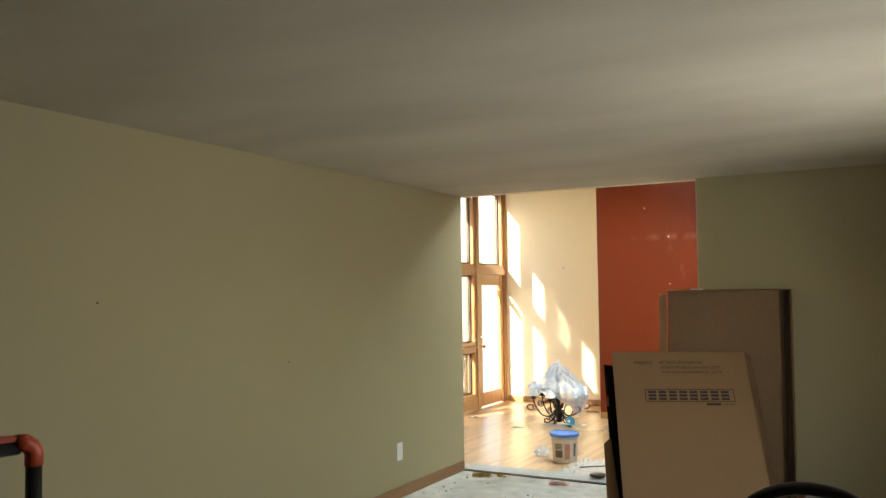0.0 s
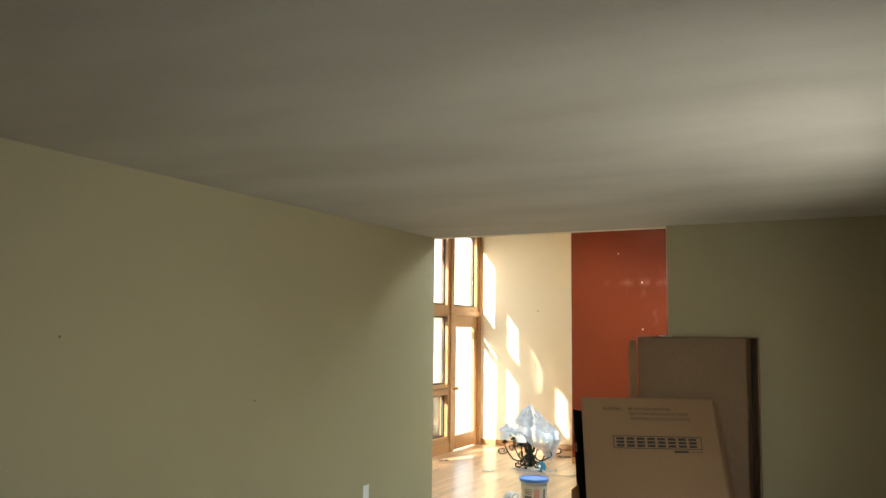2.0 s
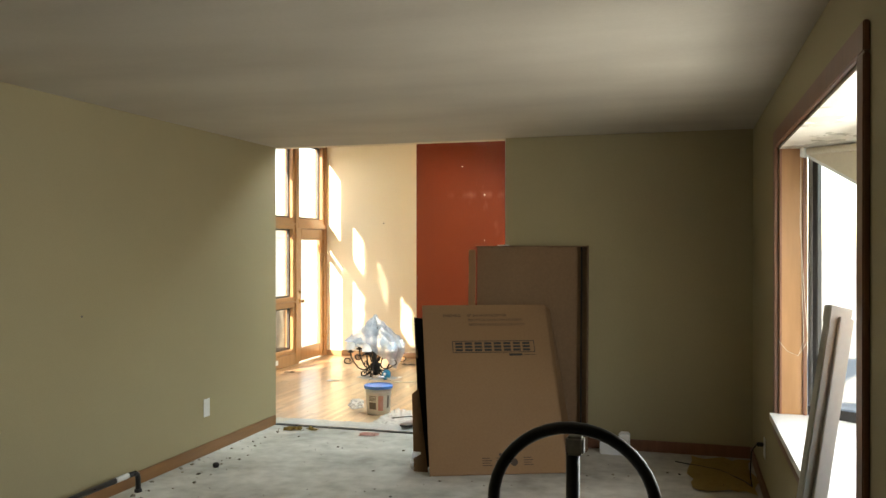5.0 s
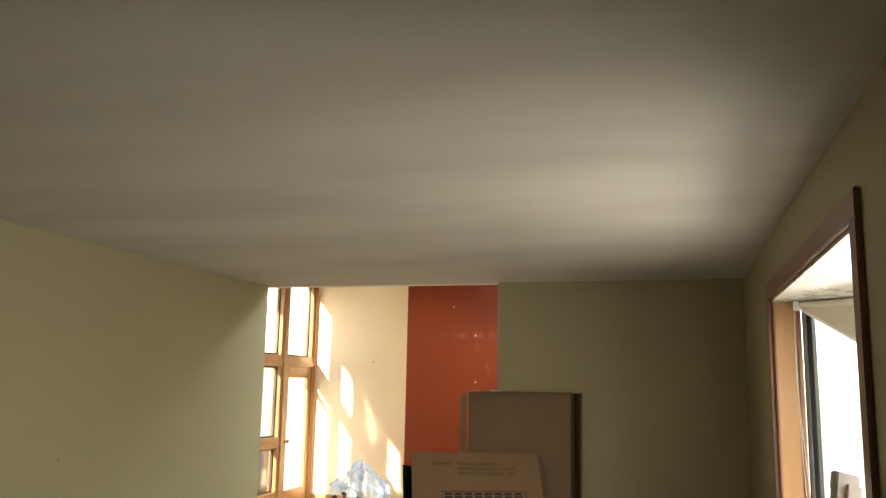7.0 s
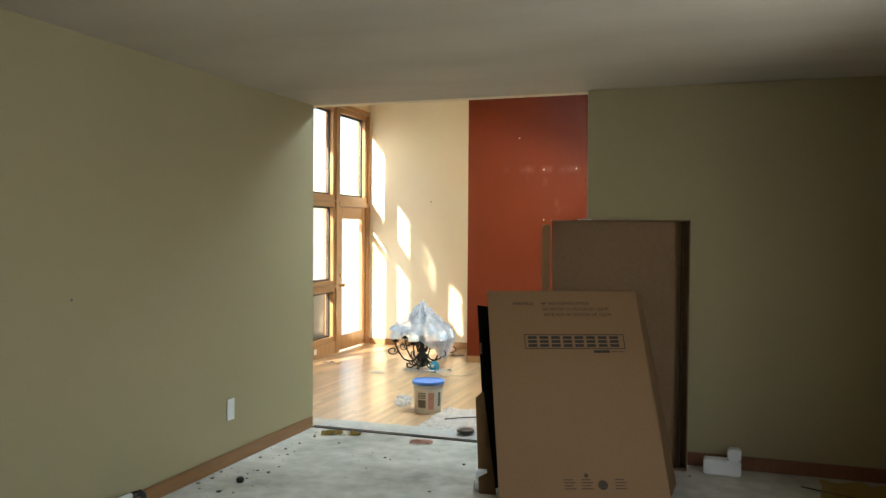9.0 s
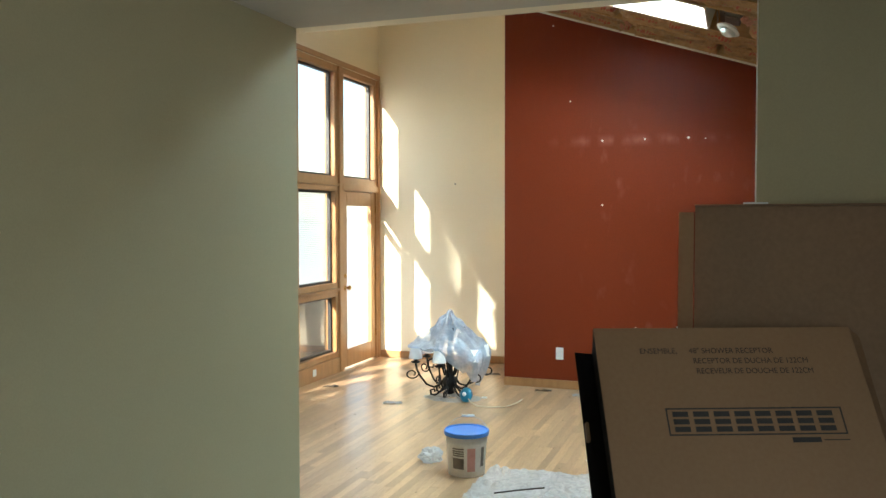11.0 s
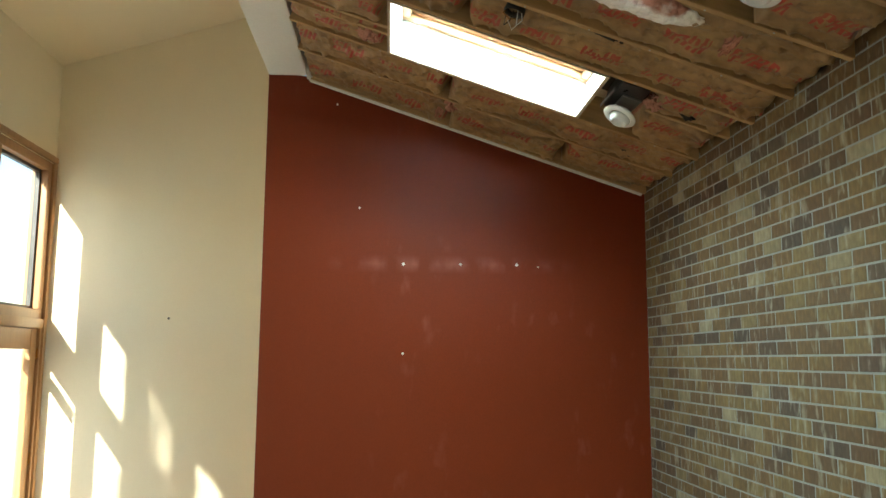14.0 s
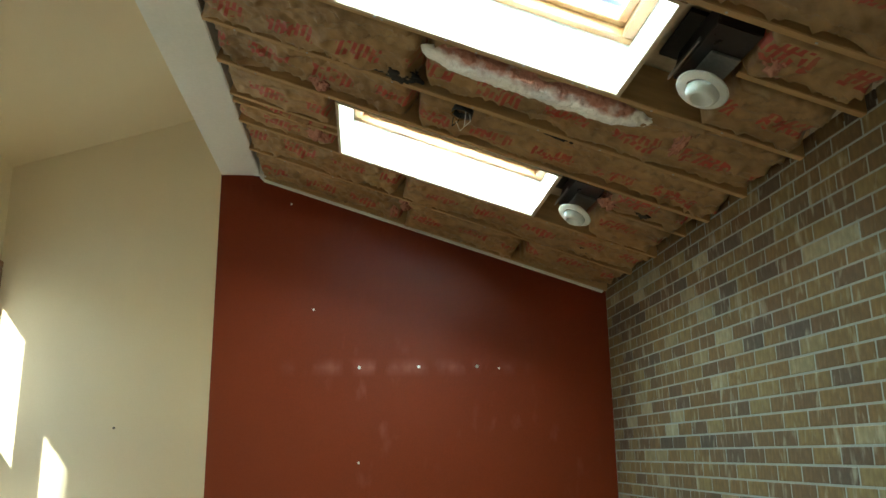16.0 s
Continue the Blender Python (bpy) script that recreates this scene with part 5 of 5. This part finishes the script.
bm = bmesh.new()
g = []
for i in range(61):
    row = []
    for j in range(8):
        a, b = i / 60, j / 7
        row.append(bm.verts.new((XL + 0.03 + 2.0 * a, 6.475 + 0.215 * b, 0.003 + 0.016 * abs(noise.noise(Vector((a * 16, b * 3, 1)))))))
    g.append(row)
for i in range(60):
    for j in range(7):
        bm.faces.new((g[i][j], g[i + 1][j], g[i + 1][j + 1], g[i][j + 1]))
tagged(part("threshold_plastic", bm, FILM_FLOOR, smooth=True), "strip of dusty clear plastic on the step edge", "plastic sheet")

disc = tagged(part("rubber_disc", lathe(bmesh.new(), [(0.05, 0.001), (0.066, 0.004), (0.068, 0.016), (0.06, 0.022), (0.02, 0.018)], 24), BLACK_PAINT, smooth=True), "flat black rubber disc on the plastic strip", "disc")
disc.matrix_world = pose(-1.66, 6.60, 0.019)
stick = tagged(part("thin_rod", tube(bmesh.new(), [(0, 0, 0.006), (0.14, 0.11, 0.007), (0.27, 0.20, 0.006)], 0.005, 8), BLACK_IRON, smooth=True), "thin dark metal rod lying on the floor plastic", "rod")
stick.matrix_world = pose(-2.20, 7.70, FZ + 0.07)

# chandelier set down on the floor
CH = pose(-3.46, 10.50, FZ, 0, 0, 32)
ch = thing("chandelier", CH, "black wrought iron chandelier with white shades standing on the floor", "chandelier")
bm = bmesh.new()
lathe(bm, [(0.012, 0.03), (0.05, 0.045), (0.03, 0.08), (0.065, 0.12), (0.075, 0.17), (0.04, 0.22), (0.028, 0.30), (0.05, 0.36), (0.03, 0.42), (0.018, 0.55), (0.03, 0.62), (0.016, 0.70), (0.03, 0.74), (0.012, 0.80)], 20)
part("stem", bm, BLACK_IRON, ch, smooth=True)
arm_bm = bmesh.new()
pts = [(0.05, 0, 0.20), (0.09, 0, 0.13), (0.14, 0, 0.11), (0.20, 0, 0.14), (0.25, 0, 0.22), (0.28, 0, 0.29), (0.29, 0, 0.35)]
fine = []
for p, q in zip(pts, pts[1:]):
    for k in range(4):
        fine.append(tuple(p[i] + (q[i] - p[i]) * k / 4 for i in range(3)))
tube(arm_bm, fine + [pts[-1]], 0.009, 8)
tube(arm_bm, [(0.265 + 0.055 - 0.055 * math.cos(radians(a)) * (1 - a / 700), 0, 0.25 - 0.05 * math.sin(radians(a)) * (1 - a / 700)) for a in range(0, 430, 18)], 0.007, 7)
tube(arm_bm, [(0.05, 0, 0.22), (0.08, 0, 0.34), (0.14, 0, 0.40), (0.19, 0, 0.37), (0.185, 0, 0.31), (0.15, 0, 0.305), (0.14, 0, 0.335)], 0.009, 7)
tube(arm_bm, [(0.04, 0, 0.14), (0.09, 0, 0.06), (0.13, 0, 0.03), (0.165, 0, 0.04), (0.17, 0, 0.08), (0.14, 0, 0.09), (0.13, 0, 0.065)], 0.009, 7)
for v in arm_bm.verts:
    v.co.x = 0.05 + (v.co.x - 0.05) * 1.22
up_bm = bmesh.new()
tube(up_bm, [(0.02, 0, 0.60), (0.05, 0, 0.68), (0.10, 0, 0.72), (0.15, 0, 0.70), (0.175, 0, 0.64), (0.155, 0, 0.585), (0.115, 0, 0.58), (0.105, 0, 0.615), (0.13, 0, 0.63)], 0.0085, 7)
cup_bm = lathe(bmesh.new(), [(0.012, 0.0), (0.038, 0.006), (0.046, 0.02), (0.02, 0.026), (0.02, 0.05)], 16)
sh_bm = lathe(bmesh.new(), [(0.068, 0.04), (0.048, 0.155), (0.0465, 0.155), (0.0665, 0.04)], 22, close=False)


def mesh_of(name, bm, mat, smooth=True):
    me = bpy.data.meshes.new(name)
    bmesh.ops.recalc_face_normals(bm, faces=bm.faces)
    bm.to_mesh(me)
    bm.free()
    me.materials.append(mat)
    for p in me.polygons:
        p.use_smooth = smooth
    return me


arm_me, up_me, cup_me, sh_me = mesh_of("arm", arm_bm, BLACK_IRON), mesh_of("scroll", up_bm, BLACK_IRON), mesh_of("cup", cup_bm, BLACK_IRON), mesh_of("shade", sh_bm, PLASTIC_WHITE)
for k in range(6):
    a = new("arm", arm_me)
    a.parent, a.matrix_local = ch, Matrix.Rotation(radians(60 * k), 4, "Z")
    b = new("upper_scroll", up_me)
    b.parent, b.matrix_local = ch, Matrix.Rotation(radians(60 * k + 30), 4, "Z")
    cp = new("candle_cup", cup_me)
    cp.parent, cp.matrix_local = a, Matrix.Translation((0.343, 0, 0.352))
    shd = new("shade", sh_me)
    shd.parent, shd.matrix_local = a, Matrix.Translation((0.343, 0, 0.362))
    shd["label"] = "small white lamp shade"

# thin plastic draped over it
bm = bmesh.new()
rows = []
for i in range(26):
    a = i / 25
    row = []
    for k in range(64):
        th = 2 * math.pi * k / 64
        lobe = max(0, math.cos(6 * th))
        side = max(0, math.cos(th + 0.70))
        r = 0.015 + 0.41 * min(1, a * 1.35) ** 1.1 * (0.80 + 0.20 * lobe) - 0.05 * max(0, a - 0.8) / 0.2 + 0.03 * noise.noise(Vector((3 * math.cos(th), 3 * math.sin(th), a * 5)))
        z = 0.86 - 0.36 * min(1, a * 1.35) ** 0.95 - (0.05 + 0.26 * side) * max(0, a - 0.7) / 0.3 - 0.05 * (1 - lobe) * a ** 3 + 0.035 * noise.noise(Vector((4 * math.cos(th), 4 * math.sin(th), a * 7 + 9)))
        if math.cos(th + 2.45) > 0.3:
            z += 0.10 * a ** 3
        row.append(bm.verts.new((r * math.cos(th), r * math.sin(th), z)))
    rows.append(row)
for r0, r1 in zip(rows, rows[1:]):
    for k in range(64):
        bm.faces.new((r0[k], r0[(k + 1) % 64], r1[(k + 1) % 64], r1[k]))
ob = tagged(part("plastic_cover", bm, FILM, smooth=False), "thin bluish clear plastic draped over the chandelier", "plastic cover")
ob.matrix_world = CH
bm = bmesh.new()
rows = []
for i in range(8):
    r = 0.05 + 0.24 * i / 7
    rows.append([bm.verts.new((r * (1 + 0.2 * noise.noise(Vector((2 * math.cos(k), 2 * math.sin(k), 5)))) * math.cos(2 * math.pi * k / 40), 0.7 * r * math.sin(2 * math.pi * k / 40), 0.003 + 0.02 * abs(noise.noise(Vector((i * 0.9, k * 0.7, 3)))))) for k in range(40)])
for r0, r1 in zip(rows, rows[1:]):
    for k in range(40):
        bm.faces.new((r0[k], r0[(k + 1) % 40], r1[(k + 1) % 40], r1[k]))
ob = tagged(part("plastic_pad", bm, FILM_FLOOR, smooth=False), "crumpled plastic under the chandelier", "plastic sheet")
ob.matrix_world = pose(-3.42, 10.46, FZ)

reel = thing("blue_canopy", pose(-3.235, 10.33, FZ + 0.075, 72, 0, -18), "small blue round cap tipped beside the chandelier", "cap")
bm = bmesh.new()
lathe(bm, [(0.02, 0.03), (0.05, 0.026), (0.07, 0.008), (0.072, -0.004), (0.066, -0.006), (0.05, -0.004)], 24)
part("dish", bm, TEAL, reel, smooth=True)
bm = bmesh.new()
lathe(bm, [(0.02, 0.031), (0.018, 0.045), (0.006, 0.048)], 14)
part("boss", bm, PLASTIC_WHITE, reel, smooth=True)
wire = thing("loose_wire", pose(0, 0, FZ), "pale loose wire curving over the floor", "wire")
bm = bmesh.new()
tube(bm, [(-3.22, 10.31, 0.06), (-3.17, 10.26, 0.02), (-3.08, 10.2, 0.006), (-2.95, 10.2, 0.005), (-2.82, 10.27, 0.006), (-2.74, 10.34, 0.03), (-2.70, 10.40, 0.055)], 0.0055, 8)
part("cable", bm, SHADE_FABRIC, wire, smooth=True)

scrap("paper_scrap", -3.89, 10.08, FZ, 0.18, 0.10, PLASTIC_WHITE, "white paper scrap on the oak floor", "paper", 11, 15, 0.02)
scrap("bracket_scrap", -4.80, 10.56, FZ, 0.16, 0.06, LABEL_DARK, "dark bracket lying by the window base", "scrap", 12, 15, 0.03)
scrap("bracket_scrap", -2.65, 11.08, FZ, 0.17, 0.06, LABEL_DARK, "dark bracket lying by the red wall", "scrap", 13, 8, 0.03)
scrap("bracket_scrap", -3.40, 11.75, FZ, 0.20, 0.08, LABEL_DARK, "dark scrap lying by the cream wall", "scrap", 14, 8, 0.03)
scrap("blue_tape", -1.61, 10.09, FZ, 0.21, 0.09, TAPE_BLUE, "crumpled strip of blue masking tape", "tape", 15, -10, 0.03)
scrap("blue_tape", -2.27, 10.97, FZ, 0.12, 0.10, FILM_FLOOR, "pale bluish plastic scrap on the floor", "tape", 16, 15, 0.03)
scrap("blue_tape", -1.86, 10.70, FZ, 0.10, 0.06, TAPE_BLUE, "small scrap of blue masking tape", "tape", 17, 30, 0.03)
scrap("paper_scrap", -1.75, 8.80, FZ, 0.13, 0.08, PLASTIC_WHITE, "white paper scrap on the oak floor", "paper", 18, 25, 0.03)
scrap("paper_scrap", -0.50, 11.12, FZ, 0.26, 0.09, PLASTIC_WHITE, "white paper strip by the red wall", "paper", 19, -5, 0.02)
scrap("paper_scrap", -1.25, 11.15, FZ, 0.08, 0.05, PLASTIC_WHITE, "small paper scrap by the red wall", "paper", 20, -5, 0.02)
scrap("paper_scrap", -3.12, 10.56, FZ, 0.06, 0.05, PLASTIC_WHITE, "small white cap on the oak floor", "paper", 21, 0, 0.03)
wb = tagged(part("wood_block", one_box(-0.04, 0.04, -0.05, 0.05, 0.001, 0.10, bevel=0.006), OAK_TRIM), "small oak offcut in the corner by the bricks", "offcut")
wb.matrix_world = pose(XB - 0.07, 11.18, FZ)

for x, z, s in ((-2.093, 2.309, 0.012), (-1.674, 2.312, 0.011), (-1.258, 2.314, 0.012), (-2.09, 1.66, 0.009), (-2.42, 2.72, 0.008), (-1.10, 2.30, 0.007), (-2.6, 3.5, 0.008), (-1.35, 0.45, 0.008), (-1.75, 0.43, 0.007)):
    bm = bmesh.new()
    lathe(bm, [(s, 0), (s, 0.003), (s * 0.5, 0.004)], 10)
    ob = tagged(part("wall_anchor", bm, PLASTIC_WHITE, smooth=True), "white wall anchor in the red wall", "wall anchor", "anchors in the red wall")
    ob.matrix_world = pose(x, YR, z, 90, 0, 0)
bm = lathe(bmesh.new(), [(0.011, 0), (0.011, 0.003), (0.005, 0.004)], 10)
ob = tagged(part("wall_anchor", bm, LABEL_DARK, smooth=True), "dark nail hole in the cream wall", "wall anchor")
ob.matrix_world = pose(-4.074, YC, 1.952, 90, 0, 0)
for y, z in ((2.56, 1.55), (4.0, 1.15)):
    bm = lathe(bmesh.new(), [(0.007, 0), (0.007, 0.003), (0.003, 0.004)], 10)
    ob = tagged(part("wall_anchor", bm, LABEL_DARK, smooth=True), "dark nail in the olive wall", "wall anchor")
    ob.matrix_world = pose(XL, y, z, 0, 90, 0)

# ---- outside: trees that break up the sun ----
def tree(x, y, height, seed, turn=0, low_bough=None):
    rnd = random.Random(seed)
    ob = thing("tree", pose(x, y, -0.55, 0, 0, turn), "tall leafy tree outside the windows", "tree", "trees outside")
    bm = bmesh.new()
    tips = []

    def grow(p, d, length, r, depth):
        pts, q = [p], p
        for _ in range(4):
            d = (d + Vector((rnd.uniform(-0.18, 0.18), rnd.uniform(-0.18, 0.18), rnd.uniform(-0.05, 0.12)))).normalized()
            q = q + d * length / 4
            pts.append(q)
        tube(bm, pts, r, 6, taper=0.6)
        if depth >= 2:
            tips.extend(pts[2:])
        if depth < 4:
            for _ in range(3 if depth else 6):
                k = rnd.choice(pts[1:])
                grow(k, (d + Vector((rnd.uniform(-1, 1), rnd.uniform(-1, 1), rnd.uniform(-0.2, 0.6)))).normalized(), length * 0.62, r * 0.55, depth + 1)
    grow(Vector((0, 0, 0)), Vector((0, 0, 1)), height * 0.55, 0.16, 0)
    if low_bough:
        tip = Vector(low_bough)
        tube(bm, [Vector((0, 0, tip.z - 1.3)), tip * 0.5 + Vector((0, 0, tip.z * 0.5 - 0.7)), tip - Vector((0, 0, 0.5)), tip + Vector((0, 0, 0.4))], 0.05, 6, taper=0.6)
        tips += [tip + Vector((0, 0, 0.09 * k)) for k in range(-7, 8) for _ in range(6)]
    part("trunk", bm, BARK, ob)
    bm = bmesh.new()
    for p in tips:
        for _ in range(3):
            c3 = p + Vector((rnd.gauss(0, 0.22), rnd.gauss(0, 0.22), rnd.gauss(0, 0.22)))
            u = Vector((rnd.gauss(0, 1), rnd.gauss(0, 1), rnd.gauss(0, 1))).normalized()
            v = u.orthogonal().normalized()
            s = rnd.uniform(0.06, 0.12)
            bm.faces.new([bm.verts.new(c3 + s * (a * u + b * v)) for a, b in ((-1, 0), (0, -0.6), (1, 0), (0, 0.6))])
    part("crown", bm, LEAF, ob)
    return ob


tree(-5.86, -0.15, 8.5, 11, 134)
tree(-10.57, -1.28, 8.2, 23, 185)
tree(-8.83, -1.09, 8.0, 31, 332, (-1.07, 3.57, 7.0))

# ---- strips of the oak floor ----
rnd = random.Random(7)
SW = 0.0572
floor_parent = structure("floor_oak", one_box(XW + 0.001, XB + 0.001, 6.70, YC - 0.001, FZ - 0.0135, FZ - 0.0022), OAK_BASE, "strip oak floor with warm and pale boards", "floor")
strip_me = {}


def strip_mesh(length):
    key = round(length, 2)
    if key not in strip_me:
        bm = bmesh.new()
        e = 0.0005
        lo = [bm.verts.new((x, y, -0.005)) for x, y in ((0, 0), (SW, 0), (SW, key), (0, key))]
        hi = [bm.verts.new((x, y, 0)) for x, y in ((e, e), (SW - e, e), (SW - e, key - e), (e, key - e))]
        bm.faces.new(hi)
        for k in range(4):
            bm.faces.new((lo[k], lo[(k + 1) % 4], hi[(k + 1) % 4], hi[k]))
        strip_me[key] = mesh_of("plank", bm, OAK, False)
    return strip_me[key]


rest = bmesh.new()
near = 0
x = XW + 0.004
while x < XB - 0.01:
    y = 6.72 - rnd.uniform(0, 0.6)
    while y < YC - 0.02:
        ln = round(rnd.choice((0.4, 0.55, 0.7, 0.9, 1.1, 1.4)), 2)
        a, b = max(y, 6.702), min(y + ln, YC - 0.018)
        if b - a > 0.05:
            if -3.6 < x < -0.9 and 7.9 < (a + b) / 2 < 11.0 and near < 300:
                ob = new("plank", strip_mesh(b - a))
                ob.parent, ob.location = floor_parent, (x, a, FZ)
                near += 1
            else:
                e = 0.0005
                rest.faces.new([rest.verts.new((px, py, FZ)) for px, py in ((x + e, a + e), (x + SW - e, a + e), (x + SW - e, b - e), (x + e, b - e))])
        y += ln
    x += SW
ob = part("planks", rest, OAK, floor_parent)
ob["kind"] = "stuff"

# ---- bricks ----
rnd = random.Random(9)
brick_wall = structure("wall_brick", one_box(XB + 0.0005, XB + 0.0118, YP + 0.116, YR - 0.001, FZ, 2.9), MORTAR, "tan and brown brick wall with grey joints", "wall")
BL, BH, JT = 0.1895, 0.0625, 0.0105
meshes = []
for k in range(6):
    bm = bmesh.new()
    e = 0.002 + 0.0007 * (k % 3)
    back = [bm.verts.new((0.012, y, z)) for y, z in ((0, 0), (BL, 0), (BL, BH), (0, BH))]
    mid = [bm.verts.new((-0.0003, y + rnd.uniform(-0.001, 0.001), z)) for y, z in ((0, 0), (BL, 0), (BL, BH), (0, BH))]
    face = [bm.verts.new((-0.0012 + rnd.uniform(-0.0006, 0.0006), y, z)) for y, z in ((e, e), (BL - e, e), (BL - e, BH - e), (e, BH - e))]
    bm.faces.new(face)
    for r0, r1 in ((back, mid), (mid, face)):
        for i in range(4):
            bm.faces.new((r0[i], r0[(i + 1) % 4], r1[(i + 1) % 4], r1[i]))
    meshes.append(mesh_of("brick", bm, BRICK, False))
rest = bmesh.new()
near, row, z = 0, 0, FZ + 0.0205
while z + BH < roof_z(XB) + 0.12:
    y = YR - 0.004 - (BL + JT) * (0.5 if row % 2 else 1.0)
    while y > YP - 0.1:
        y0 = max(y, YP + 0.12)
        if y0 == y:
            if 7.2 < y < 9.5 and z > 1.25 and near < 300:
                ob = new("brick", meshes[rnd.randrange(6)])
                ob.parent, ob.location = brick_wall, (XB + rnd.uniform(-0.0012, 0.0004), y, z)
                near += 1
            else:
                b0 = rest.verts
                src = meshes[rnd.randrange(6)]
                off = Vector((XB + rnd.uniform(-0.0012, 0.0004), y, z))
                vs = [rest.verts.new(v.co + off) for v in src.vertices]
                for p in src.polygons:
                    rest.faces.new([vs[i] for i in p.vertices])
        y -= BL + JT
    z += BH + 0.0095
    row += 1
ob = part("bricks", rest, BRICK, brick_wall)
ob["kind"] = "stuff"
